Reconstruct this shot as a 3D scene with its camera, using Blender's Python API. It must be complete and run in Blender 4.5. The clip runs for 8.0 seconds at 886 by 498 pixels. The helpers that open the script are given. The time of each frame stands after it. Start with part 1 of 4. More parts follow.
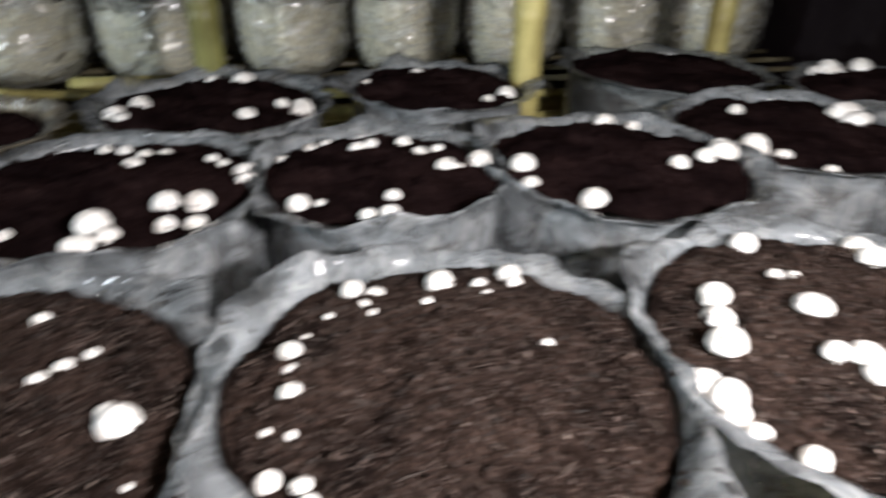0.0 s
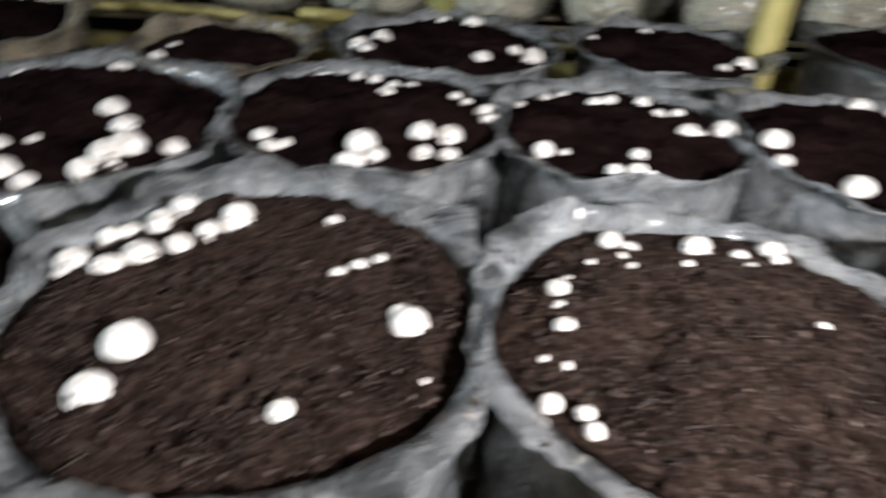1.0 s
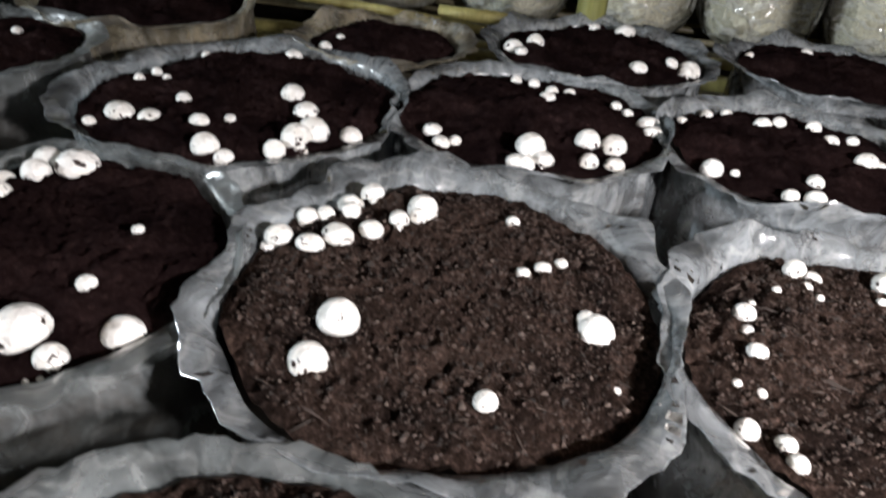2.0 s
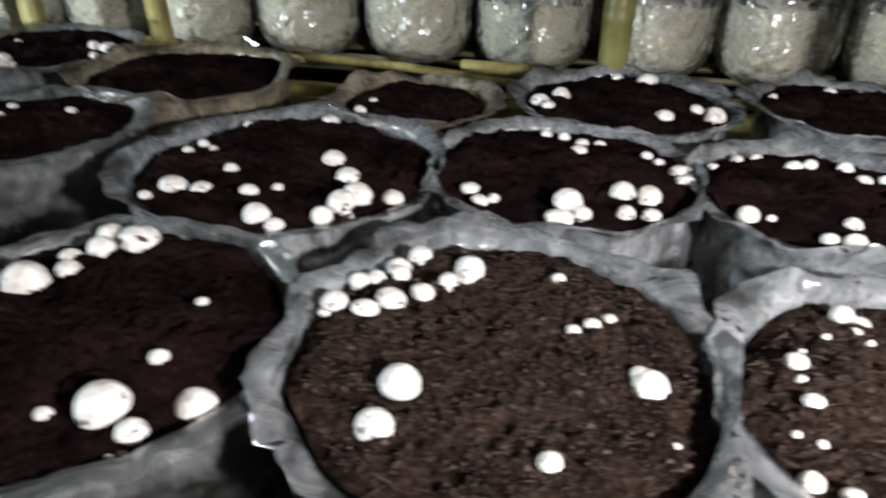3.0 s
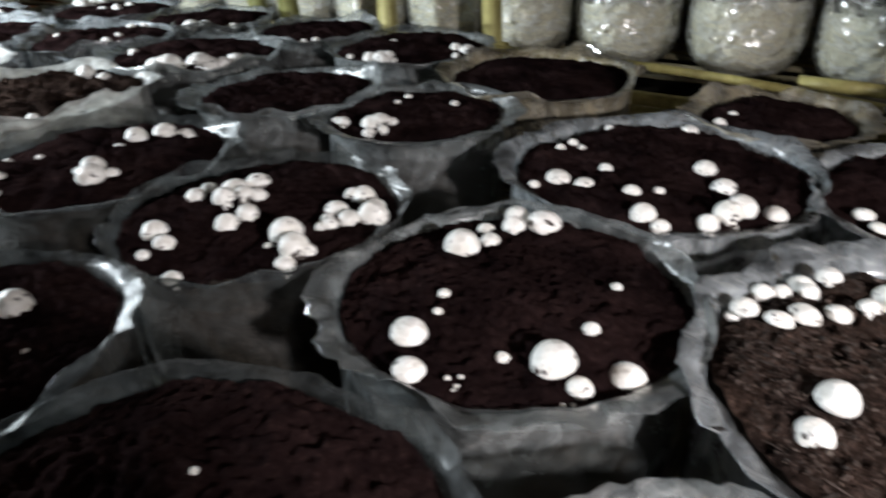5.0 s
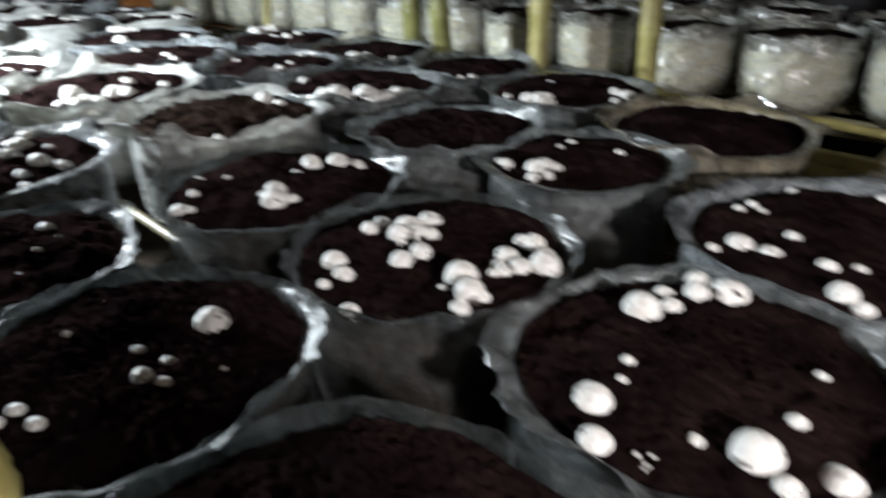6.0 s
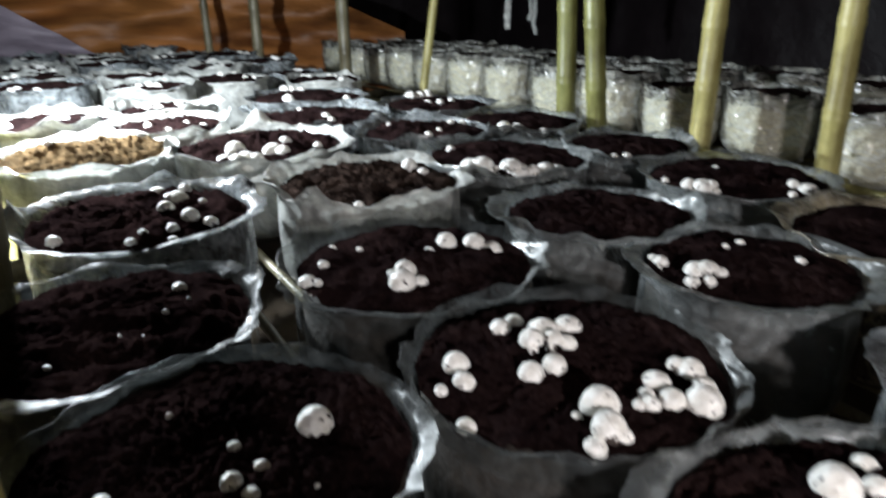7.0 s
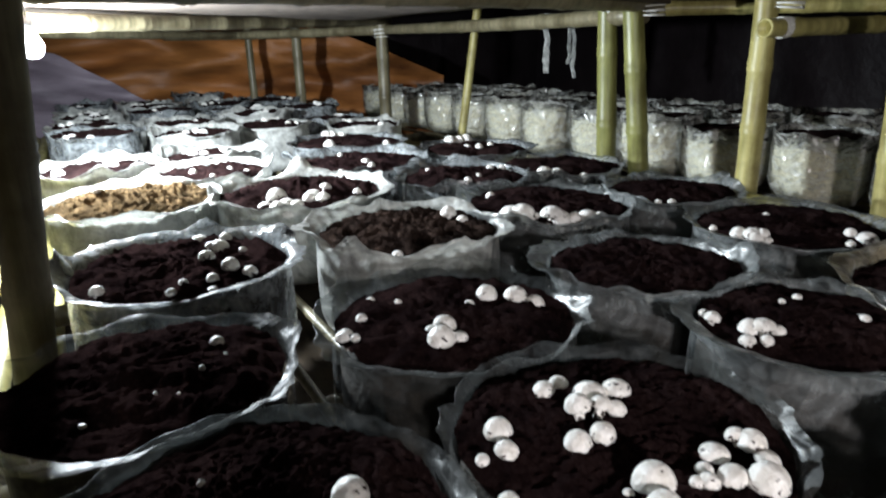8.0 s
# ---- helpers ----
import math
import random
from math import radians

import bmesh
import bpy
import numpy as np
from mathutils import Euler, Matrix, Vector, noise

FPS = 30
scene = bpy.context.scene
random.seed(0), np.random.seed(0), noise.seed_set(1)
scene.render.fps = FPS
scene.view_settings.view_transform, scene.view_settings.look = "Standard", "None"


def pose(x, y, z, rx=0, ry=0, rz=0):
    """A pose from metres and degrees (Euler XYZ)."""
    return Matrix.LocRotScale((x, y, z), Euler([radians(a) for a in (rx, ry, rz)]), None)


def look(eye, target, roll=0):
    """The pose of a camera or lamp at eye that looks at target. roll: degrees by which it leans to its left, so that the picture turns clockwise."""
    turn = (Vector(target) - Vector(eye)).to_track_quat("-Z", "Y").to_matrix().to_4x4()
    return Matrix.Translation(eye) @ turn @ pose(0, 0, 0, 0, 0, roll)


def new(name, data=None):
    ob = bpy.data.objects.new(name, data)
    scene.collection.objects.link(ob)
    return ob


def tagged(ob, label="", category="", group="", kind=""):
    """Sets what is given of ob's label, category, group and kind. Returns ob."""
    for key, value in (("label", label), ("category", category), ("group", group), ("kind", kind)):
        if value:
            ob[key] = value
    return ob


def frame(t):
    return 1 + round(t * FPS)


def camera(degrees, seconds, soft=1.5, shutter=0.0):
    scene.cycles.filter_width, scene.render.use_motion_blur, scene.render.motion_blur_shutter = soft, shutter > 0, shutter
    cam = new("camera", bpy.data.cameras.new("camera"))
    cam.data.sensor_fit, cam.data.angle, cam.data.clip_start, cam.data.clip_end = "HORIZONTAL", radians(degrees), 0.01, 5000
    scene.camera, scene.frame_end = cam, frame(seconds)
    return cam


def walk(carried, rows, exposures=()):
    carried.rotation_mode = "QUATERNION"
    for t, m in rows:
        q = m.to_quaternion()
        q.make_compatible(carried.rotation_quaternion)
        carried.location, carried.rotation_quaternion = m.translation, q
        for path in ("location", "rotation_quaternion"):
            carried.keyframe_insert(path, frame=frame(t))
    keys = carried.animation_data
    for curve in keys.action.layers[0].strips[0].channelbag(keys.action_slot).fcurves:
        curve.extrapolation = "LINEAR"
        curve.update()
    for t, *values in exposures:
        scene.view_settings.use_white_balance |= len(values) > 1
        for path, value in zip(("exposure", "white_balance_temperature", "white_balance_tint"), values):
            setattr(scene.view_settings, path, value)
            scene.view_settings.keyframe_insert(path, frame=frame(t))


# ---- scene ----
cam = camera(68.3, 8.0, soft=2.0, shutter=1.1)
PATH = [
    (0, (0.011, 0.01, 1.331), (-0.023, 1.765, 0.372), 1.3),
    (0.5, (-0.05, -0.011, 1.329), (-0.28, 1.699, 0.317), 2.8),
    (1, (-0.1, -0.029, 1.322), (-0.524, 1.602, 0.245), 3.6),
    (1.5, (-0.156, -0.058, 1.319), (-0.777, 1.467, 0.183), 6.0),
    (3, (-0.199, -0.089, 1.351), (-0.951, 1.479, 0.363), 1.2),
    (3.5, (-0.237, -0.127, 1.352), (-1.156, 1.363, 0.385), -0.9),
    (4, (-0.266, -0.167, 1.361), (-1.356, 1.219, 0.417), -0.7),
    (4.2, (-0.275, -0.181, 1.357), (-1.428, 1.138, 0.394), -1.5),
    (5.3, (-0.315, -0.247, 1.373), (-1.69, 0.844, 0.416), -1.4),
    (5.5, (-0.325, -0.257, 1.376), (-1.74, 0.794, 0.431), -1.3),
    (6, (-0.362, -0.281, 1.389), (-1.914, 0.616, 0.502), -1.2),
    (6.5, (-0.409, -0.269, 1.386), (-2.12, 0.401, 0.596), -1.5),
    (7, (-0.456, -0.237, 1.398), (-2.239, 0.319, 0.681), -0.5),
    (7.5, (-0.477, -0.235, 1.403), (-2.304, 0.256, 0.752), -1.1),
    (8, (-0.486, -0.232, 1.411), (-2.337, 0.226, 0.808), -1.4),
]
walk(cam, [(t, look(eye, target, roll)) for t, eye, target, roll in PATH], exposures=((0, -0.06), (1.5, 0.03), (3, 0.10), (8, 0.12)))

# ---- world and lamps ----
world = bpy.data.worlds.new("night")
scene.world = world
world.use_nodes = True
world.node_tree.nodes["Background"].inputs[0].default_value = (0.5, 0.6, 0.8, 1)
world.node_tree.nodes["Background"].inputs[1].default_value = 0.004


def point_lamp(name, place, watts, colour, size):
    data = bpy.data.lights.new(name, "POINT")
    data.energy, data.color, data.shadow_soft_size = watts, colour, size
    ob = new(name, data)
    ob.location = place
    return ob


BULB_NEAR = (0.44, -0.07, 1.455)
BULB_FAR = (-2.70, -0.897, 1.428)
point_lamp("lamp_near", BULB_NEAR, 84, (1.0, 0.945, 0.97), 0.035)
point_lamp("lamp_far", BULB_FAR, 235, (0.81, 0.90, 0.98), 0.035)


# ---- materials ----
def material(name):
    m = bpy.data.materials.new(name)
    m.use_nodes = True
    return m, m.node_tree.nodes, m.node_tree.links, m.node_tree.nodes["Principled BSDF"]


def noise_node(nodes, links, scale, detail=6, stretch=None, rough=0.6):
    co = nodes.new("ShaderNodeTexCoord")
    n = nodes.new("ShaderNodeTexNoise")
    n.inputs["Scale"].default_value, n.inputs["Detail"].default_value = scale, detail
    n.inputs["Roughness"].default_value = rough
    if stretch:
        mp = nodes.new("ShaderNodeMapping")
        mp.inputs["Scale"].default_value = stretch
        links.new(co.outputs["Object"], mp.inputs[0])
        links.new(mp.outputs[0], n.inputs["Vector"])
    else:
        links.new(co.outputs["Object"], n.inputs["Vector"])
    return n


def ramp(nodes, links, source, stops):
    r = nodes.new("ShaderNodeValToRGB")
    while len(r.color_ramp.elements) < len(stops):
        r.color_ramp.elements.new(0.5)
    for e, (p, c) in zip(r.color_ramp.elements, stops):
        e.position, e.color = p, (*c, 1)
    links.new(source, r.inputs[0])
    return r


def bump(nodes, links, height, shader, strength, distance):
    b = nodes.new("ShaderNodeBump")
    b.inputs["Strength"].default_value, b.inputs["Distance"].default_value = strength, distance
    links.new(height, b.inputs["Height"])
    links.new(b.outputs[0], shader.inputs["Normal"])
    return b


def mixed(nodes, links, a, b, fac, mode="MIX"):
    m = nodes.new("ShaderNodeMix")
    m.data_type, m.blend_type = "RGBA", mode
    if isinstance(fac, float):
        m.inputs[0].default_value = fac
    else:
        links.new(fac, m.inputs[0])
    links.new(a, m.inputs[6])
    links.new(b, m.inputs[7])
    return m.outputs[2]


def soil_material(name, dark, mid, light, big):
    m, nodes, links, p = material(name)
    fine = noise_node(nodes, links, 150, 8, rough=0.82)
    patch = noise_node(nodes, links, big, 4)
    grain = ramp(nodes, links, fine.outputs[0], [(0.36, dark), (0.54, mid), (0.70, light)])
    warm = ramp(nodes, links, patch.outputs[0], [(0.36, (0.42, 0.40, 0.40)), (0.64, (1.35, 1.22, 1.12))])
    links.new(mixed(nodes, links, grain.outputs[0], warm.outputs[0], 1.0, "MULTIPLY"), p.inputs["Base Color"])
    p.inputs["Roughness"].default_value = 0.95
    p.inputs["Specular IOR Level"].default_value = 0.0
    bump(nodes, links, fine.outputs[0], p, 1.0, 0.010)
    return m


SOIL_DARK = soil_material("dark_casing_soil", (0.0115, 0.0067, 0.0074), (0.023, 0.0142, 0.0150), (0.056, 0.037, 0.036), 12)
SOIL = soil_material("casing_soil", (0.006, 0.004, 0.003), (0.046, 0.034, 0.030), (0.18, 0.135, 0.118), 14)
SOIL_DRY = soil_material("dry_compost", (0.04, 0.028, 0.016), (0.125, 0.092, 0.052), (0.30, 0.23, 0.135), 18)


def litter_material(name, stops):
    m, nodes, links, p = material(name)
    geo = nodes.new("ShaderNodeNewGeometry")
    links.new(ramp(nodes, links, geo.outputs["Random Per Island"], stops).outputs[0], p.inputs["Base Color"])
    p.inputs["Roughness"].default_value = 0.9
    return m


LITTER = litter_material("soil_crumbs", [(0.0, (0.010, 0.007, 0.005)), (0.6, (0.045, 0.028, 0.02)), (0.93, (0.06, 0.042, 0.034)), (1.0, (0.11, 0.085, 0.068))])


def film_material(name, tint, low, high, gloss, relief=0.03, streak=(1.0, 1.0, 0.35), white=0.5, ior=1.4, fine=26, sheen=1.0):
    """Thin creased plastic film: hazy, see-through in places, with a gloss coat."""
    m, nodes, links, p = material(name)
    nodes.remove(p)
    out = nodes["Material Output"]
    co = nodes.new("ShaderNodeTexCoord")
    warp = nodes.new("ShaderNodeTexNoise")
    warp.inputs["Scale"].default_value, warp.inputs["Detail"].default_value = 7, 3
    links.new(co.outputs["Object"], warp.inputs["Vector"])
    bent = nodes.new("ShaderNodeVectorMath")
    bent.operation = "MULTIPLY_ADD"
    bent.inputs[1].default_value = (0.12, 0.12, 0.12)
    links.new(warp.outputs["Color"], bent.inputs[0])
    links.new(co.outputs["Object"], bent.inputs[2])
    facet = nodes.new("ShaderNodeTexVoronoi")
    facet.inputs["Scale"].default_value = 17
    links.new(bent.outputs[0], facet.inputs["Vector"])
    small = nodes.new("ShaderNodeTexNoise")
    small.noise_type = "RIDGED_MULTIFRACTAL"
    small.inputs["Scale"].default_value, small.inputs["Detail"].default_value = 24, 5
    long = nodes.new("ShaderNodeMapping")
    long.inputs["Rotation"].default_value = (0.5, 0.4, 0.3)
    long.inputs["Scale"].default_value = (1.0, 1.0, 0.3)
    links.new(bent.outputs[0], long.inputs[0])
    links.new(long.outputs[0], small.inputs["Vector"])
    height = nodes.new("ShaderNodeMath")
    height.operation = "MULTIPLY_ADD"
    height.inputs[1].default_value = 0.22
    links.new(small.outputs[0], height.inputs[0])
    broad = nodes.new("ShaderNodeMath")
    broad.operation = "MULTIPLY"
    broad.inputs[1].default_value = 0.45
    links.new(facet.outputs["Distance"], broad.inputs[0])
    links.new(broad.outputs[0], height.inputs[2])
    bp = nodes.new("ShaderNodeBump")
    bp.inputs["Strength"].default_value, bp.inputs["Distance"].default_value = 0.55, relief
    links.new(height.outputs[0], bp.inputs["Height"])
    haze = noise_node(nodes, links, 17, 8, rough=0.72)
    haze.inputs["Distortion"].default_value = 0.8
    shade = ramp(nodes, links, haze.outputs[0], [(0.34, tuple(c * 0.55 for c in tint)), (0.66, tint)])
    # white crease lines: stress whitening, and crinkle highlights put into the colour
    run = nodes.new("ShaderNodeMapping")
    run.inputs["Scale"].default_value = streak
    links.new(bent.outputs[0], run.inputs[0])
    lines = nodes.new("ShaderNodeTexNoise")
    lines.inputs["Scale"].default_value, lines.inputs["Detail"].default_value = fine, 4
    links.new(run.outputs[0], lines.inputs["Vector"])
    off, dist, crease = nodes.new("ShaderNodeMath"), nodes.new("ShaderNodeMath"), nodes.new("ShaderNodeMapRange")
    off.operation, dist.operation = "SUBTRACT", "ABSOLUTE"
    off.inputs[1].default_value = 0.5
    links.new(lines.outputs[0], off.inputs[0])
    links.new(off.outputs[0], dist.inputs[0])
    links.new(dist.outputs[0], crease.inputs[0])
    crease.inputs[1].default_value, crease.inputs[2].default_value = 0.0, 0.055
    crease.inputs[3].default_value, crease.inputs[4].default_value = white, 0.0
    pale = nodes.new("ShaderNodeRGB")
    pale.outputs[0].default_value = (0.82, 0.84, 0.82, 1)
    tinted = mixed(nodes, links, shade.outputs[0], pale.outputs[0], crease.outputs[0])
    diffuse, back, clear, shine = nodes.new("ShaderNodeBsdfDiffuse"), nodes.new("ShaderNodeBsdfTranslucent"), nodes.new("ShaderNodeBsdfTransparent"), nodes.new("ShaderNodeBsdfGlossy")
    links.new(tinted, diffuse.inputs["Color"])
    links.new(tinted, back.inputs["Color"])
    clear.inputs["Color"].default_value = (0.95, 0.96, 0.95, 1)
    shine.inputs["Roughness"].default_value = gloss
    for s in (diffuse, shine):
        links.new(bp.outputs[0], s.inputs["Normal"])
    body = nodes.new("ShaderNodeMixShader")
    body.inputs[0].default_value = 0.38
    links.new(diffuse.outputs[0], body.inputs[1])
    links.new(back.outputs[0], body.inputs[2])
    cover = nodes.new("ShaderNodeMapRange")
    cover.inputs[1].default_value, cover.inputs[2].default_value = 0.36, 0.62
    cover.inputs[3].default_value, cover.inputs[4].default_value = low, high
    links.new(haze.outputs[0], cover.inputs[0])
    sheet = nodes.new("ShaderNodeMixShader")
    dense = nodes.new("ShaderNodeMath")
    dense.operation = "MAXIMUM"
    links.new(cover.outputs[0], dense.inputs[0])
    links.new(crease.outputs[0], dense.inputs[1])
    links.new(dense.outputs[0], sheet.inputs[0])
    links.new(clear.outputs[0], sheet.inputs[1])
    links.new(body.outputs[0], sheet.inputs[2])
    fres = nodes.new("ShaderNodeFresnel")
    fres.inputs["IOR"].default_value = ior
    links.new(bp.outputs[0], fres.inputs["Normal"])
    full = nodes.new("ShaderNodeMixShader")
    coat = nodes.new("ShaderNodeMath")
    coat.operation = "MULTIPLY"
    coat.inputs[1].default_value = sheen
    links.new(fres.outputs[0], coat.inputs[0])
    links.new(coat.outputs[0], full.inputs[0])
    links.new(sheet.outputs[0], full.inputs[1])
    links.new(shine.outputs[0], full.inputs[2])
    links.new(full.outputs[0], out.inputs["Surface"])
    return m


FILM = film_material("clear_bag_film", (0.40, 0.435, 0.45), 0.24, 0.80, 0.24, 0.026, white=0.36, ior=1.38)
# clearer film; low tint and sheen put the shade on these bags into it
FILM_SHADED = film_material("shaded_bag_film", (0.11, 0.12, 0.12), 0.04, 0.28, 0.42, 0.022, white=0.06, ior=1.25, sheen=0.22)
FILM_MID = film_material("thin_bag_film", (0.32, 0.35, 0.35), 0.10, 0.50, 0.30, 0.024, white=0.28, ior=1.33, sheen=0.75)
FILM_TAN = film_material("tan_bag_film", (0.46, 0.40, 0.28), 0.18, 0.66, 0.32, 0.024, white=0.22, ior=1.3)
# pale tint: the far bulb's light on the bags round it, put into colour
FILM_PALE = film_material("pale_bag_film", (0.76, 0.77, 0.72), 0.60, 0.94, 0.28, white=0.55, ior=1.4)
FILM_THIN = film_material("tight_clear_film", (0.92, 0.91, 0.80), 0.03, 0.40, 0.15, 0.07, streak=(0.45, 0.45, 1.3), white=0.70, ior=1.5, fine=13)


def compost_material(name, low, high, mottled):
    m, nodes, links, p = material(name)
    n = noise_node(nodes, links, 7, 8, (1, 1, 1.3), 0.62)
    f = noise_node(nodes, links, 90, 4)
    base = ramp(nodes, links, n.outputs[0], [(0.33, low), (mottled, high)])
    spec = ramp(nodes, links, f.outputs[0], [(0.35, (0.65, 0.62, 0.55)), (0.6, (1, 1, 1))])
    links.new(mixed(nodes, links, base.outputs[0], spec.outputs[0], 1.0, "MULTIPLY"), p.inputs["Base Color"])
    p.inputs["Roughness"].default_value = 0.8
    bump(nodes, links, f.outputs[0], p, 0.5, 0.01)
    return m


COMPOST = compost_material("dark_compost", (0.012, 0.009, 0.007), (0.06, 0.045, 0.033), 0.7)
MYCELIUM = compost_material("white_mycelium_compost", (0.66, 0.62, 0.48), (0.96, 0.94, 0.80), 0.58)


def mushroom_material():
    """Skin of a cap one unit across: creamy white, flecked with soil, dirtier towards the ground."""
    m, nodes, links, p = material("mushroom_skin")
    co, info, shift = nodes.new("ShaderNodeTexCoord"), nodes.new("ShaderNodeObjectInfo"), nodes.new("ShaderNodeVectorMath")
    shift.operation = "MULTIPLY_ADD"
    shift.inputs[1].default_value = (60, 37, 23)
    links.new(info.outputs["Random"], shift.inputs[0])
    links.new(co.outputs["Object"], shift.inputs[2])
    n, s = nodes.new("ShaderNodeTexNoise"), nodes.new("ShaderNodeTexNoise")
    n.inputs["Scale"].default_value, n.inputs["Detail"].default_value = 2.5, 5
    s.inputs["Scale"].default_value, s.inputs["Detail"].default_value = 4.2, 4
    for q in (n, s):
        links.new(shift.outputs[0], q.inputs["Vector"])
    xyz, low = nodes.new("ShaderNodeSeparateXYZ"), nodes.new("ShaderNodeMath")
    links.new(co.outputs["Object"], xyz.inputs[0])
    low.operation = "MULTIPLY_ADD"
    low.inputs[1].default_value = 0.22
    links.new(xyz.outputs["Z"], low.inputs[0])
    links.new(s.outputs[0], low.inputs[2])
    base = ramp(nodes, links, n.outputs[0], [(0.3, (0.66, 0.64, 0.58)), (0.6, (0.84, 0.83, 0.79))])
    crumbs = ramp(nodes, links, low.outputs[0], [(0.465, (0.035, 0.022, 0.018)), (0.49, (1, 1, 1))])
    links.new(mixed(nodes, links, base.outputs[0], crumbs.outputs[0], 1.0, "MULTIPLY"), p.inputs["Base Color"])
    p.inputs["Roughness"].default_value = 0.5
    bump(nodes, links, n.outputs[0], p, 0.3, 0.05)
    return m


CAP = mushroom_material()


def bamboo_material(name, a, b):
    m, nodes, links, p = material(name)
    streak = noise_node(nodes, links, 9, 6, (5, 5, 0.5))
    stain = noise_node(nodes, links, 7, 4)
    base = ramp(nodes, links, streak.outputs[0], [(0.3, a), (0.7, b)])
    dirt = ramp(nodes, links, stain.outputs[0], [(0.32, (0.42, 0.38, 0.3)), (0.58, (1, 1, 1))])
    links.new(mixed(nodes, links, base.outputs[0], dirt.outputs[0], 0.8, "MULTIPLY"), p.inputs["Base Color"])
    p.inputs["Roughness"].default_value = 0.42
    bump(nodes, links, streak.outputs[0], p, 0.2, 0.003)
    return m


BAMBOO = bamboo_material("yellow_bamboo", (0.30, 0.27, 0.09), (0.56, 0.50, 0.20))
BAMBOO_GREEN = bamboo_material("olive_green_bamboo", (0.13, 0.135, 0.04), (0.27, 0.27, 0.09))
BAMBOO_GREY = bamboo_material("grey_bamboo", (0.10, 0.088, 0.05), (0.24, 0.21, 0.13))


def plain_material(name, a, b, scale, rough, relief=0.01, spec=0.5, stretch=None):
    m, nodes, links, p = material(name)
    n = noise_node(nodes, links, scale, 7, stretch)
    links.new(ramp(nodes, links, n.outputs[0], [(0.3, a), (0.7, b)]).outputs[0], p.inputs["Base Color"])
    p.inputs["Roughness"].default_value = rough
    p.inputs["Specular IOR Level"].default_value = spec
    bump(nodes, links, n.outputs[0], p, 0.6, relief)
    return m


EARTH = plain_material("damp_packed_earth", (0.028, 0.020, 0.013), (0.085, 0.062, 0.040), 6, 0.95, 0.02)
BLACK_SHEET = plain_material("black_plastic_sheet", (0.009, 0.006, 0.007), (0.020, 0.0145, 0.016), 3, 0.5, 0.05, 0.3)
LINER = plain_material("brown_woven_liner", (0.10, 0.078, 0.062), (0.22, 0.175, 0.14), 9, 0.8, 0.01)
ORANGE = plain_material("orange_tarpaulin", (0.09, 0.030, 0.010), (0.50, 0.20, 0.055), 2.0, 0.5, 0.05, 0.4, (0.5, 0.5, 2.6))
# violet: the far bulb's light on the end tarpaulin, put into a colour
TARP_LIT = plain_material("bulb_lit_tarpaulin", (0.13, 0.105, 0.13), (0.36, 0.30, 0.35), 2.2, 0.4, 0.05, 0.5, (0.6, 0.6, 2.2))
TWINE = plain_material("white_twine", (0.5, 0.5, 0.46), (0.75, 0.75, 0.7), 120, 0.8, 0.002)
SOCKET = plain_material("black_bakelite", (0.01, 0.01, 0.01), (0.03, 0.03, 0.03), 40, 0.4, 0.001)
GLOW, gn, gl, gp = material("lit_bulb")
gp.inputs["Emission Color"].default_value = (0.85, 0.93, 1, 1)
gp.inputs["Emission Strength"].default_value = 60


# ---- building helpers ----
def mesh_of(name, bm, mat):
    me = bpy.data.meshes.new(name)
    bm.to_mesh(me)
    bm.free()
    me.materials.append(mat)
    me.polygons.foreach_set("use_smooth", [True] * len(me.polygons))
    return me


def grid_mesh(name, rings, mat, close_end=False):
    """A tube of rings of points, each ring closed round."""
    n = len(rings[0])
    verts = [p for r in rings for p in r]
    faces = [(i * n + j, i * n + (j + 1) % n, (i + 1) * n + (j + 1) % n, (i + 1) * n + j) for i in range(len(rings) - 1) for j in range(n)]
    if close_end:
        verts.append(tuple(sum(p[k] for p in rings[-1]) / n for k in range(3)))
        last = (len(rings) - 1) * n
        faces += [(last + j, last + (j + 1) % n, len(verts) - 1) for j in range(n)]
    me = bpy.data.meshes.new(name)
    me.from_pydata(verts, [], faces)
    me.materials.append(mat)
    me.polygons.foreach_set("use_smooth", [True] * len(me.polygons))
    return me


def part(name, data, parent, label=""):
    ob = new(name, data)
    ob.parent = parent
    if label:
        ob["label"] = label
    return ob


def thing(name, place, label, category, group="", kind=""):
    ob = new(name)
    ob.empty_display_size = 0.05
    ob.matrix_basis = Matrix.Translation(place)
    return tagged(ob, label, category, group, kind)


def nz(x, y, z=0.0):
    return noise.noise((x, y, z))


# ---- the shelf's own directions ----
AX = Vector((0.967, 0.256, 0))
AY = Vector((-0.256, 0.967, 0))
DECK, SOIL_Z = 0.78, 1.0


def on_shelf(u, v, z):
    """u along the rack, v across it; v = 0 on its aisle side."""
    return Vector((-1.4, -0.66, z)) + AX * u + AY * v


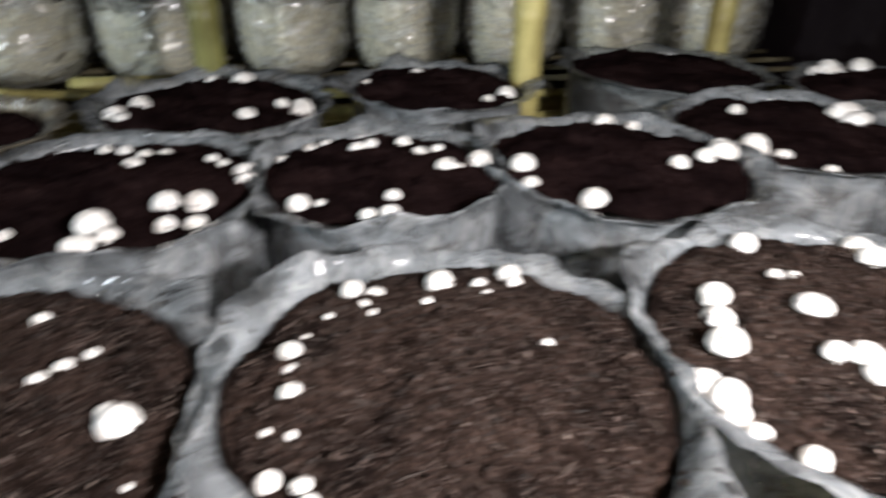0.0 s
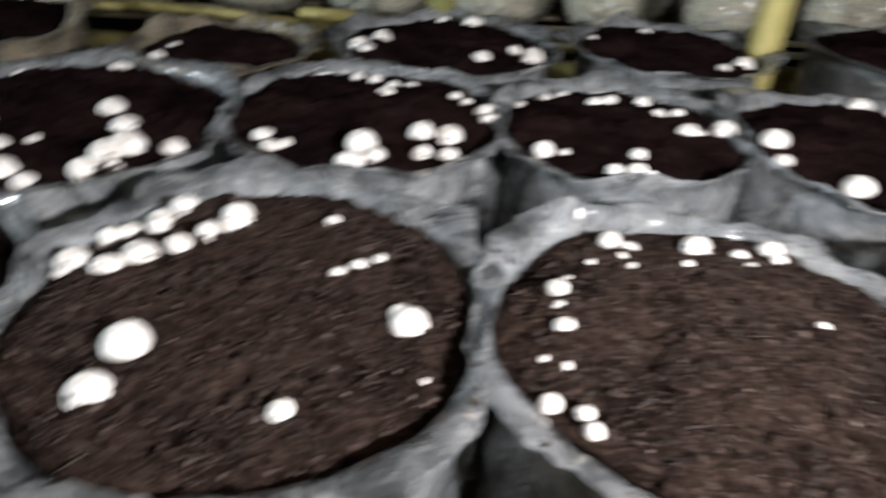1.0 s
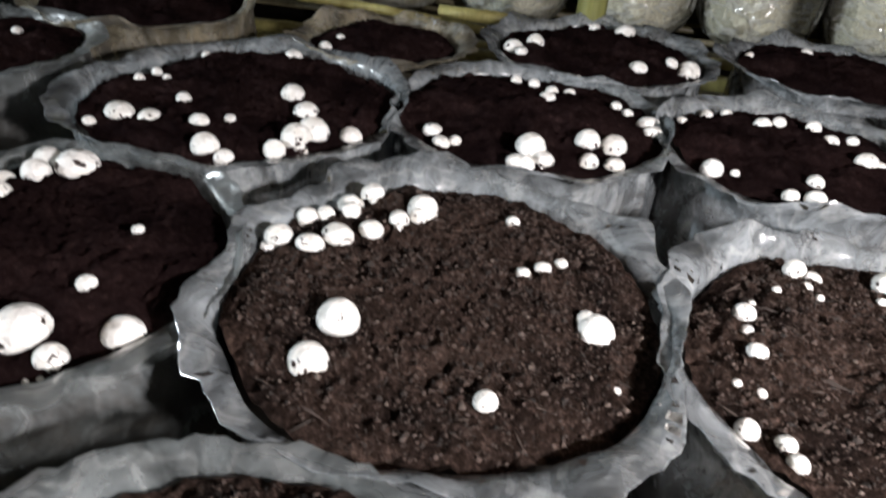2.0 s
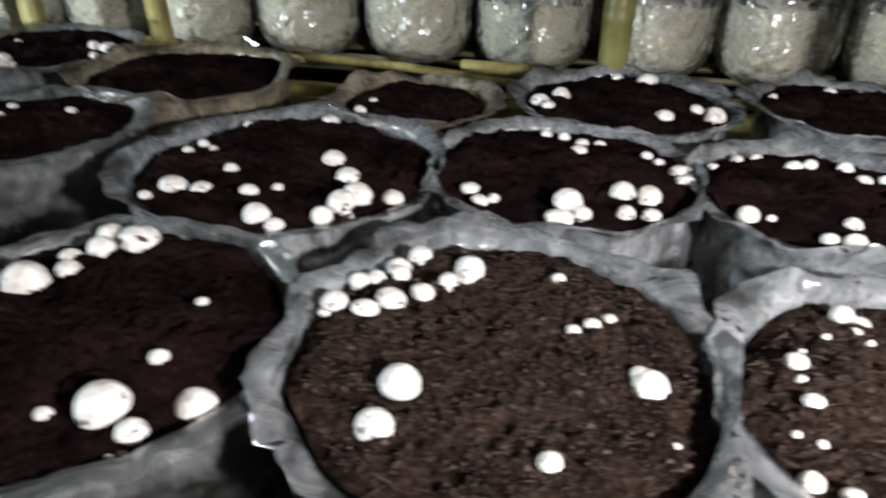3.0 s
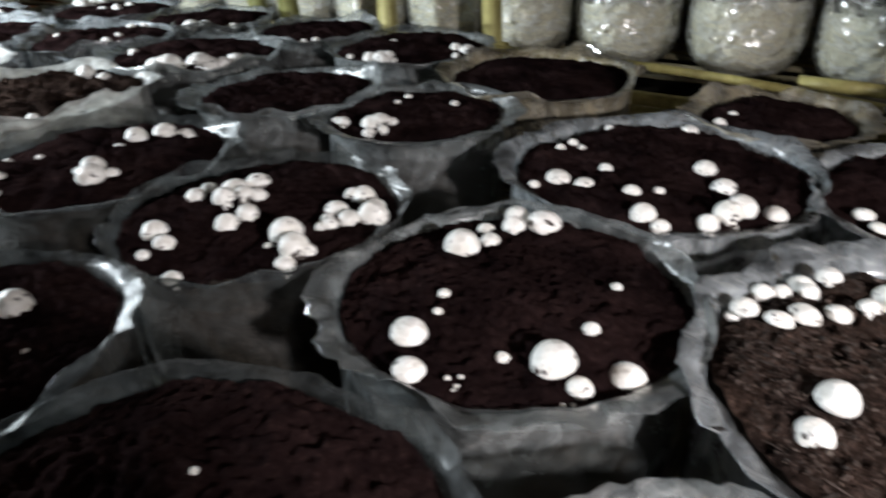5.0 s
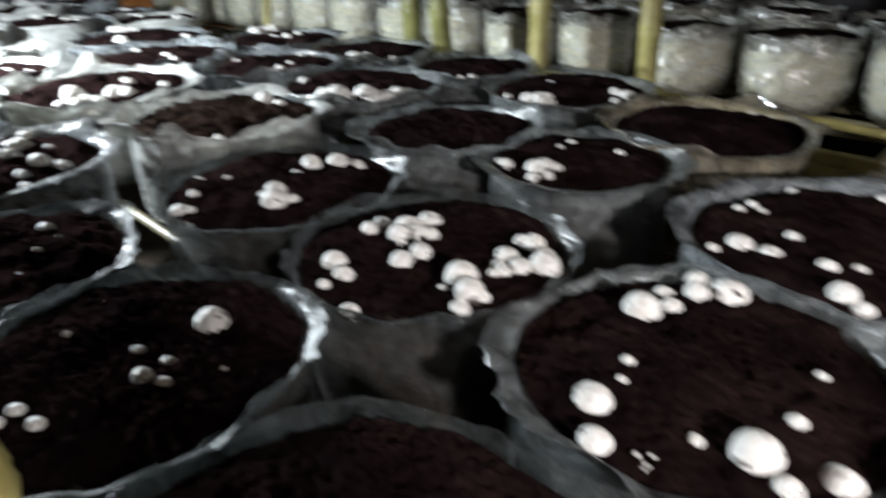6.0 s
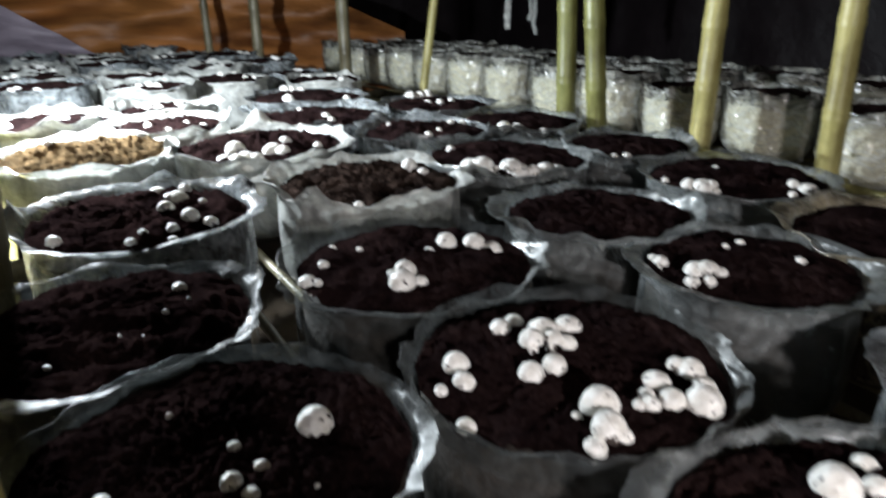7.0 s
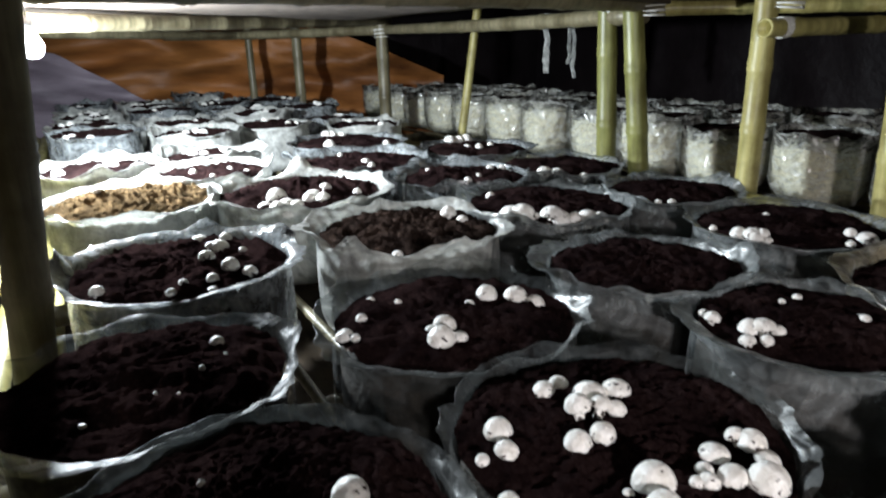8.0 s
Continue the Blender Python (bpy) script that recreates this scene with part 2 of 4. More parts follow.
def bamboo_mesh(name, a, b, r, mat, bend=0.0, seed=0, sides=14, step=0.27, parent=None, taper=0.9, hollow=False):
    a, b = Vector(a), Vector(b)
    d = b - a
    length = d.length
    d.normalize()
    side = d.orthogonal().normalized()
    up = d.cross(side)
    stops = [(0.0, 1.0)]
    s = step * (0.35 + 0.4 * abs(nz(seed * 3.1, 7.7)))
    while s < length - 0.03:
        stops += [(s - 0.022, 0.985), (s - 0.007, 1.085), (s, 1.0), (s + 0.007, 1.07), (s + 0.022, 0.985), (s + step * 0.5, 0.965)]
        s += step * (0.9 + 0.25 * nz(seed, s * 5))
    stops = [q for q in stops if q[0] < length - 0.005] + [(length, 1.0)]
    rings = []
    for q, k in stops:
        f = q / length
        c = a + d * q + side * bend * math.sin(math.pi * f)
        rr = r * k * (1 - (1 - taper) * f)
        rings.append([tuple(c + (side * math.cos(t) + up * math.sin(t)) * rr) for t in (2 * math.pi * j / sides for j in range(sides))])
    if hollow:
        ends = []
        for depth, k in ((0, 0.78), (0.06, 0.76)):
            c = b - d * depth
            ends.append([tuple(c + (side * math.cos(t) + up * math.sin(t)) * r * taper * k) for t in (2 * math.pi * j / sides for j in range(sides))])
        rings += ends
    first = [tuple(a + (Vector(p) - a) * 0.02) for p in rings[0]]
    return grid_mesh(name, [first] + rings, mat, True)


# ---- setting ----
def slab(name, corners, z0, z1, mat, label, category):
    bm = bmesh.new()
    low = [bm.verts.new((x, y, z0)) for x, y in corners]
    high = [bm.verts.new((x, y, z1)) for x, y in corners]
    n = len(corners)
    bm.faces.new(low[::-1])
    bm.faces.new(high)
    for i in range(n):
        bm.faces.new((low[i], low[(i + 1) % n], high[(i + 1) % n], high[i]))
    bmesh.ops.recalc_face_normals(bm, faces=bm.faces)
    me = mesh_of(name, bm, mat)
    me.polygons.foreach_set("use_smooth", [False] * len(me.polygons))
    return tagged(new(name, me), label, category, kind="structure")


ROOM = [tuple(on_shelf(u, v, 0).xy) for u, v in ((-5.9, -2.6), (3.6, -2.6), (3.6, 5.4), (-5.9, 5.4))]
slab("ground", ROOM, -0.1, 0.0, EARTH, "damp packed brown earth floor of the growing shed", "floor")
slab("ceiling", ROOM, 2.9, 3.0, BLACK_SHEET, "black plastic sheeting of the shed roof", "ceiling")


def sheet_wall(name, a, b, z0, z1, mat, label, sag, seed, thick=0.02):
    """A hanging sheet with folds."""
    a, b = Vector(a), Vector(b)
    d = b - a
    out = Vector((-d.y, d.x, 0)).normalized()
    nu, nv = int(d.length / 0.06), 26
    verts, faces = [], []
    for layer in (0, 1):
        for i in range(nu + 1):
            for j in range(nv + 1):
                s, w = i / nu, j / nv
                fold = sag * (nz(s * d.length * 1.3 + w * 1.9, w * 1.4, seed) + 0.4 * nz(s * d.length * 4 - w * 3, w * 2.5, seed + 9))
                p = a + d * s + out * (fold + layer * thick)
                verts.append((p.x, p.y, z0 + (z1 - z0) * w))
    m = (nu + 1) * (nv + 1)
    for i in range(nu):
        for j in range(nv):
            q = i * (nv + 1) + j
            faces.append((q, q + nv + 1, q + nv + 2, q + 1))
            faces.append((m + q, m + q + 1, m + q + nv + 2, m + q + nv + 1))
    me = bpy.data.meshes.new(name)
    me.from_pydata(verts, [], faces)
    me.materials.append(mat)
    me.polygons.foreach_set("use_smooth", [True] * len(me.polygons))
    return tagged(new(name, me), label, "wall", kind="structure")


corner = [Vector((*p, 0)) for p in ROOM]
sheet_wall("wall_south", corner[0], corner[1], 0, 2.9, BLACK_SHEET, "black plastic sheet wall of the shed", 0.05, 3)
sheet_wall("wall_east", corner[1], corner[2], 0, 2.9, BLACK_SHEET, "black plastic sheet end wall", 0.05, 5)
sheet_wall("wall_north", corner[2], corner[3], 0, 2.9, BLACK_SHEET, "black plastic sheet wall behind the racks", 0.05, 7)
sheet_wall("wall_west", corner[3], corner[0], 0, 2.9, BLACK_SHEET, "black plastic sheet end wall behind the tarpaulin", 0.05, 8)


# ---- racks ----
def rack(name, v0, v1, u0, u1, label, slats):
    """A bamboo rack: deck rails, cross poles, deck slats."""
    r = thing(name, on_shelf(0, v0, 0), label, "rack")
    base = on_shelf(0, v0, 0)
    k = 0

    def pole(kind, a, b, rad, mat, bend=0.0, label=""):
        nonlocal k
        k += 1
        return part(kind, bamboo_mesh(kind, Vector(a) - base, Vector(b) - base, rad, mat, bend, k), r, label)

    z = DECK
    for v in (v0 + 0.02, (v0 + v1) / 2, v1 - 0.02):
        pole("deck_rail", on_shelf(u0, v, z - 0.10), on_shelf(u1, v, z - 0.10), 0.035, BAMBOO, 0.01)
    u = u0
    while u < u1:
        # grey under the bags: the dark of the gaps put into poles and slats
        pole("cross_pole", on_shelf(u, v0 - 0.12, z - 0.035), on_shelf(u + 0.03, v1 + 0.10, z - 0.035), 0.030, BAMBOO_GREY, 0.008)
        u += 0.82
    for i in range(slats):
        v = v0 + 0.03 + (v1 - v0 - 0.06) * i / (slats - 1)
        pole("deck_slat", on_shelf(u0, v, z - 0.008), on_shelf(u1, v + 0.02 * nz(i, 0), z - 0.008), 0.012, BAMBOO_GREY, 0.006)
    return r, pole


main_rack, main_pole = rack("bamboo_rack", 0.0, 1.78, -5.0, 3.0, "two-tier bamboo rack loaded with mushroom grow bags", 16)
back_rack, back_pole = rack("bamboo_rack", 2.38, 4.1, -5.0, 3.5, "two-tier bamboo rack standing behind, loaded with filled bags", 12)


# posts: foot, head, radius
def post(x, y, r, lean=(0, 0), mat=None, top=1.62, label="", z0=0.0):
    ob = main_pole("post", (x - lean[0], y - lean[1], z0), (x + lean[0], y + lean[1], top), r, mat or BAMBOO, 0.006, label)
    return ob


post(-2.425, 1.348, 0.042, (0.004, 0.004))
post(-1.975, 1.470, 0.038, (0.0, -0.03))
post(-0.490, 1.31, 0.033, mat=BAMBOO_GREEN)
post(0.138, 1.32, 0.033)
post(0.645, 1.70, 0.033)
post(-2.73, 1.115, 0.043, (-0.018, -0.07), mat=BAMBOO_GREEN)
post(-2.92, 1.07, 0.043, (-0.006, -0.025), mat=BAMBOO_GREEN)
post(-4.40, 0.86, 0.028, (0.035, 0.115))
post(-5.00, 0.50, 0.045, mat=BAMBOO_GREY)
post(-5.70, -0.03, 0.04, mat=BAMBOO_GREY)
post(-5.95, -0.38, 0.03, mat=BAMBOO_GREY)
# backlit by the far bulb: its dark near side put into grey bamboo
post(-1.593, -0.668, 0.037, (-0.008, 0.08), mat=BAMBOO_GREY)
post(-0.75, -0.395, 0.034)
# unseen post, added to shade K2, F and M from the near lamp
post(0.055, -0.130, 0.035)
# beams and poles under the upper deck
main_pole("beam", (-1.60, -0.66, 1.515), (-2.82, 1.20, 1.53), 0.036, BAMBOO_GREY, 0.01, "dark weathered cross beam")
main_pole("beam", (-2.72, -1.00, 1.495), (-5.05, 0.56, 1.56), 0.030, BAMBOO_GREY, 0.01)
main_pole("beam", (-2.86, 1.16, 1.515), (-2.30, 2.30, 1.50), 0.028, BAMBOO)
main_pole("beam", (-2.74, 1.10, 1.49), (-5.02, 0.52, 1.50), 0.032, BAMBOO_GREY, 0.01)
main_pole("beam", (-5.0, 0.52, 1.50), (-6.1, -1.0, 1.50), 0.032, BAMBOO_GREY, 0.01)
main_pole("beam", (-3.9, -1.35, 1.50), (-6.2, -0.2, 1.50), 0.026, BAMBOO_GREY, 0.01)
stub = part("pole_end", bamboo_mesh("pole_end", Vector((-2.60, 2.25, 1.44)) - main_rack.location, Vector((-2.325, 1.275, 1.43)) - main_rack.location, 0.030, BAMBOO, 0.0, 77, hollow=True, taper=1.0), main_rack, "sawn hollow end of a yellow bamboo pole")


def board(name, a, b, z0, z1, thick, mat, label):
    """A straight-sided plank with slightly broken edges, part of the main rack."""
    a, b = Vector((*a, 0)), Vector((*b, 0))
    d = (b - a).normalized()
    side = Vector((-d.y, d.x, 0))
    bm = bmesh.new()
    n = 24
    loops = []
    for i in range(n + 1):
        c = a + (b - a) * (i / n)
        wob = 0.004 * nz(i * 0.9, 3.3)
        loops.append([bm.verts.new(Vector((c.x, c.y, z + wob)) + side * s - main_rack.location) for s, z in ((-thick / 2, z0 + 0.004), (-thick / 2 + 0.004, z0), (thick / 2 - 0.004, z0), (thick / 2, z0 + 0.004), (thick / 2, z1), (-thick / 2, z1))])
    for i in range(n):
        for j in range(6):
            bm.faces.new((loops[i][j], loops[i][(j + 1) % 6], loops[i + 1][(j + 1) % 6], loops[i + 1][j]))
    bm.faces.new(loops[0][::-1])
    bm.faces.new(loops[-1])
    me = mesh_of(name, bm, mat)
    me.polygons.foreach_set("use_smooth", [False] * len(me.polygons))
    return part(name, me, main_rack, label)


DARK_WOOD = plain_material("dark_wet_timber", (0.03, 0.022, 0.015), (0.085, 0.062, 0.042), 14, 0.7, 0.006)
board("beam_board", (-1.52, -0.62), (-2.76, 1.20), 1.528, 1.66, 0.03, DARK_WOOD, "dark timber board along the upper deck")
# rail and short poles along the gap between the racks
main_pole("gap_rail", (-2.62, 1.18, 0.88), (-1.42, 1.49, 0.88), 0.013, BAMBOO, 0.01)
main_pole("gap_rail", (-1.46, 1.488, 0.885), (-0.66, 1.55, 0.875), 0.013, BAMBOO, 0.01)
main_pole("gap_rail", (-0.70, 1.545, 0.88), (0.30, 1.70, 0.88), 0.013, BAMBOO, 0.01)
main_pole("short_pole", (-1.00, 1.68, 0.87), (-0.74, 1.75, 0.87), 0.020, BAMBOO)
main_pole("short_pole", (-2.12, 1.42, 0.87), (-1.90, 1.475, 0.87), 0.020, BAMBOO)
main_pole("short_pole", (-2.58, 1.25, 0.865), (-2.26, 1.40, 0.865), 0.023, BAMBOO)
for a, b, w in (((-0.86, 1.27), (-0.58, 1.345), 0.055), ((-0.84, 1.35), (-0.56, 1.43), 0.05), ((-1.02, 1.18), (-0.80, 1.28), 0.05)):
    slat = bmesh.new()
    a, b = Vector((*a, 0.893)), Vector((*b, 0.893))
    side = (b - a).cross(Vector((0, 0, 1))).normalized() * w / 2
    loops = [[slat.verts.new(a + (b - a) * f + side * k + Vector((0, 0, dz)) - main_rack.location) for k, dz in ((-1, 0), (-0.6, 0.007), (0.6, 0.008), (1, 0), (0.6, -0.004), (-0.6, -0.005))] for f in (0, 0.33, 0.66, 1)]
    for i in range(3):
        for j in range(6):
            slat.faces.new((loops[i][j], loops[i][(j + 1) % 6], loops[i + 1][(j + 1) % 6], loops[i + 1][j]))
    slat.faces.new(loops[0][::-1])
    slat.faces.new(loops[-1])
    part("split_board", mesh_of("split_board", slat, BAMBOO), main_rack, "split yellow bamboo board")
for vv in (1.60, 1.70, 1.81, 1.93):
    main_pole("deck_pole", on_shelf(-4.9, vv, 0.815), on_shelf(3.0, vv + 0.02, 0.815), 0.026, BAMBOO, 0.01)


def lashing(centre, axis, r, turns, width, parent=None):
    """Twine wound round a pole."""
    centre, axis = Vector(centre) - main_rack.location, Vector(axis).normalized()
    a = axis.orthogonal().normalized()
    b = axis.cross(a)
    verts, faces = [], []
    n, m, w = 20, 6, 0.0032
    steps = n * turns
    for i in range(steps + 1):
        t = 2 * math.pi * i / n
        out = a * math.cos(t) + b * math.sin(t)
        off = axis * (width * (i / steps - 0.5) + 0.006 * math.cos(t * 0.5))
        for j in range(m):
            s = 2 * math.pi * j / m
            verts.append(tuple(centre + off + out * (r + w * math.cos(s)) + axis * w * math.sin(s)))
    faces += [(i * m + j, (i + 1) * m + j, (i + 1) * m + (j + 1) % m, i * m + (j + 1) % m) for i in range(steps) for j in range(m)]
    me = bpy.data.meshes.new("lashing")
    me.from_pydata(verts, [], faces)
    me.materials.append(TWINE)
    me.polygons.foreach_set("use_smooth", [True] * len(me.polygons))
    return part("lashing", me, main_rack, "white twine lashing")


lashing((-2.35, 1.365, 1.431), (-0.265, 0.945, 0.01), 0.031, 6, 0.035)
lashing((-2.374, 1.40, 1.50), (0.05, 0.06, 1), 0.042, 3, 0.02)
lashing((-2.73, 1.12, 1.50), (0, 0, 1), 0.047, 4, 0.03)
lashing((-2.92, 1.07, 1.50), (0, 0, 1), 0.047, 3, 0.03)
lashing((-1.60, -0.60, 1.50), (0, 0, 1), 0.040, 4, 0.03)
lashing((-5.0, 0.50, 1.48), (0, 0, 1), 0.048, 5, 0.06)

for vv in (-0.035, -0.095, -0.16):
    main_pole("edge_pole", on_shelf(-4.6, vv, 0.803), on_shelf(2.2, vv - 0.01, 0.803), 0.026, BAMBOO, 0.008)


# upper tier of the main rack carries a dark sheet under its load
sheet = bmesh.new()
bmesh.ops.create_grid(sheet, x_segments=60, y_segments=14, size=0.5)
for q in sheet.verts:
    p = on_shelf(-1.0 + q.co.x * 8.0, 0.89 + q.co.y * 1.76, 0)
    q.co = (p.x, p.y, 1.545 + 0.006 * nz(p.x * 3, p.y * 3))
ret = bmesh.ops.extrude_face_region(sheet, geom=list(sheet.faces))
bmesh.ops.translate(sheet, verts=[g for g in ret["geom"] if isinstance(g, bmesh.types.BMVert)], vec=(0, 0, 0.02))
upper = tagged(new("deck_liner", mesh_of("deck_liner", sheet, LINER)), "brown woven plastic liner lying on the upper bamboo deck", "liner")


# ---- grow bags ----
BAGS = {}
LUMPS = {}


def soil_height(x, y, seed, r):
    clods = LUMPS.get(seed, 0.0) * (0.9 * nz(x * 22, y * 22, seed + 5) + 0.9 * abs(nz(x * 47, y * 47, seed + 2)) + 0.6 * nz(x * 90, y * 90, seed + 8))
    q = min(1.0, math.hypot(x, y) / r)
    h = 0.010 * (1 - q * q) - 0.005 * max(0, q - 0.85) / 0.15
    h += 0.010 * nz(x * 9, y * 9, seed) + 0.006 * nz(x * 28, y * 28, seed + 3) + 0.006 * (0.35 - abs(nz(x * 62, y * 62, seed + 5))) + 0.0045 * nz(x * 130, y * 130, seed)
    return clods + h


def outline(a, r, seed):
    c, s = math.cos(a), math.sin(a)
    return r * (1 + 0.050 * nz(c * 1.1 + seed * 5.3, s * 1.1) + 0.030 * nz(c * 3 + seed, s * 3, 4.4))


def grow_bag(key, x, y, r=0.18, soil_z=SOIL_Z, rim=0.03, flare=0.012, fine=1, soil=None, film=None, label="", group="grow bags on the rack", deck=DECK, core=None, taper=0.0, clods=0.0):
    seed = 1.37 * len(BAGS) + 0.5
    BAGS[key] = (x, y, r, soil_z, seed)
    LUMPS[seed] = clods
    bag = thing("grow_bag", (x, y, deck), label or "clear plastic grow bag filled with dark casing soil", "grow bag", group)
    h = soil_z - deck
    near = core is None
    n = 128 if fine > 1 else 96 if near else 64
    ns = 256 if fine > 1 else 128 if near else 48
    # soil
    rings = []
    m = 64 if fine > 1 else 28 if near else 12
    for i in range(m + 1):
        f = 1 - i / (m + 0.5)
        ring = []
        for j in range(ns):
            a = 2 * math.pi * j / ns
            rr = outline(a, r, seed) * f * (1.02 + 0.012 * nz(math.cos(a) * 9, math.sin(a) * 9, seed))
            px, py = rr * math.cos(a), rr * math.sin(a)
            ring.append((px, py, h + soil_height(px, py, seed, r)))
        rings.append(ring)
    part("soil", grid_mesh("soil", rings, soil or SOIL_DARK, True), bag)
    if fine > 1 and soil is SOIL:
        pick = random.Random(int(seed * 100))
        verts, faces = [], []
        for q in range(6000):
            a, f = pick.uniform(0, 6.283), math.sqrt(pick.random()) * 0.97
            rr = outline(a, r, seed) * f
            px, py = rr * math.cos(a), rr * math.sin(a)
            g = pick.uniform(0.0006, 0.0018) * (0.7 + 1.2 * pick.random() ** 6)
            pz = h + soil_height(px, py, seed, r) + g * 0.3
            b0 = len(verts)
            turn, long = pick.uniform(0, 6.283), (pick.uniform(2.5, 6.0) if pick.random() < 0.12 else 1.0)
            thin = 1.0 if long == 1.0 else 0.45
            ca, sa = math.cos(turn), math.sin(turn)
            for ox, oy, oz in ((1, 0, 0), (0, 1, 0), (-1, 0, 0), (0, -1, 0), (0, 0, 0.8), (0, 0, -0.8)):
                ex, ey = (ox + pick.uniform(-0.4, 0.4)) * long, (oy + pick.uniform(-0.4, 0.4)) * thin
                verts.append((px + g * (ex * ca - ey * sa), py + g * (ex * sa + ey * ca), pz + g * (oz * thin + pick.uniform(-0.3, 0.3))))
            faces += [(b0 + i, b0 + (i + 1) % 4, b0 + 4) for i in range(4)] + [(b0 + (i + 1) % 4, b0 + i, b0 + 5) for i in range(4)]
        me = bpy.data.meshes.new("soil_litter")
        me.from_pydata(verts, [], faces)
        me.materials.append(LITTER)
        tagged(part("soil_litter", me, bag), kind="stuff")
    # packed compost below the soil
    rings = []
    for f, k in ((0.004, 0.80 - taper), (0.03, 0.92 - taper), (0.12, 0.97 - taper * 0.6), (0.25, 0.99 - taper * 0.25), (0.6, 1.0), (0.97, 0.985)):
        rings.append([(outline(2 * math.pi * j / 48, r, seed) * k * math.cos(2 * math.pi * j / 48), outline(2 * math.pi * j / 48, r, seed) * k * math.sin(2 * math.pi * j / 48), h * f - (0.016 if f > 0.9 else 0)) for j in range(48)])
    part("compost", grid_mesh("compost", rings, core or COMPOST, True), bag)
    # film: outside up to the rim, over it and down the inside to the soil.
    # It stands up where a neighbour is close and falls outwards, pleated, where there is room.
    # rims of the shade-darkened film spread less, so their gaps stay dark
    most = 0.012 if core else 0.045 if (x, y, r) not in PLAN else 0.03 if film is FILM_SHADED and key not in ("M", "G") else 0.085
    room, others = [], [(bx, by, br) for bx, by, br in PLAN if 0.02 < math.hypot(bx - x, by - y) < 0.75]
    for j in range(n):
        a = 2 * math.pi * j / n
        ro = outline(a, r, seed)
        px, py = x + ro * math.cos(a), y + ro * math.sin(a)
        room.append(max(0.0, min([most] + [math.hypot(px - bx, py - by) - br for bx, by, br in others])))
    room = [sum(room[(j + q) % n] for q in range(-3, 4)) / 7 for j in range(n)]

    def film_point(j, w, inner):
        a = 2 * math.pi * j / n
        c, s = math.cos(a), math.sin(a)
        ro = outline(a, r, seed)
        wide = room[j] / 0.085
        uneven = 1.0 + 0.6 * nz(c * 1.4 + seed, s * 1.4, 8.8) + 0.6 * nz(c * 3.6, s * 3.6, seed) + 0.12 * nz(c * 12, s * 12, seed) + 0.06 * nz(c * 40, s * 40, seed)
        lip = rim * max(0.3, uneven) * (0.8 + 1.1 * wide * max(0.0, 0.35 + nz(c * 2.5, s * 2.5, seed + 7)))
        z = (h + lip) * min(w, 1.0)
        over = max(0.0, (z - h) / lip)
        k = 0.82 + 0.19 * min(1, w * 8) ** 0.5 + 0.03 * math.sin(min(1, w) * math.pi)
        k -= taper * max(0.0, 1 - w / 0.38) ** 1.6
        rad = ro * k + 0.004
        lay = max(0.25, 0.75 + 0.9 * nz(c * 1.7 + seed * 2, s * 1.7, 2.2))
        spread = min(0.55 * room[j] * lay + 0.15 * flare, 1.1 * lip + 0.008)
        rad += spread * over ** 1.25
        z -= min(0.5 * lip, 0.45 * spread * lay) * over * over
        crease = abs(nz(c * 4 + z * 5, s * 4 - z * 4, seed + 2)) + 0.18 * abs(nz(c * 13 - z * 9, s * 13, seed + 6))
        rad += 0.012 * (0.35 - crease) * (0.35 + min(1, over * 1.6) * (0.5 + wide))
        rad += over * wide * 0.012 * (abs(nz(c * 11, s * 11, seed + 3)) - 0.2)
        if z > h - 0.03:
            rad = max(rad, ro * 1.03 + 0.004)
        if inner:
            rad -= 0.0010
        return (rad * c, rad * s, z)
    rows = 12 * fine
    rings = [[film_point(j, i / rows, False) for j in range(n)] for i in range(rows + 1)]
    first = (h - 0.03) / (h + rim)
    rings += [[film_point(j, 1 - (1 - first) * i / 5, True) for j in range(n)] for i in range(6)]
    part("film", grid_mesh("film", rings, film or FILM), bag, "creased clear plastic film with a ragged open rim")
    return bag


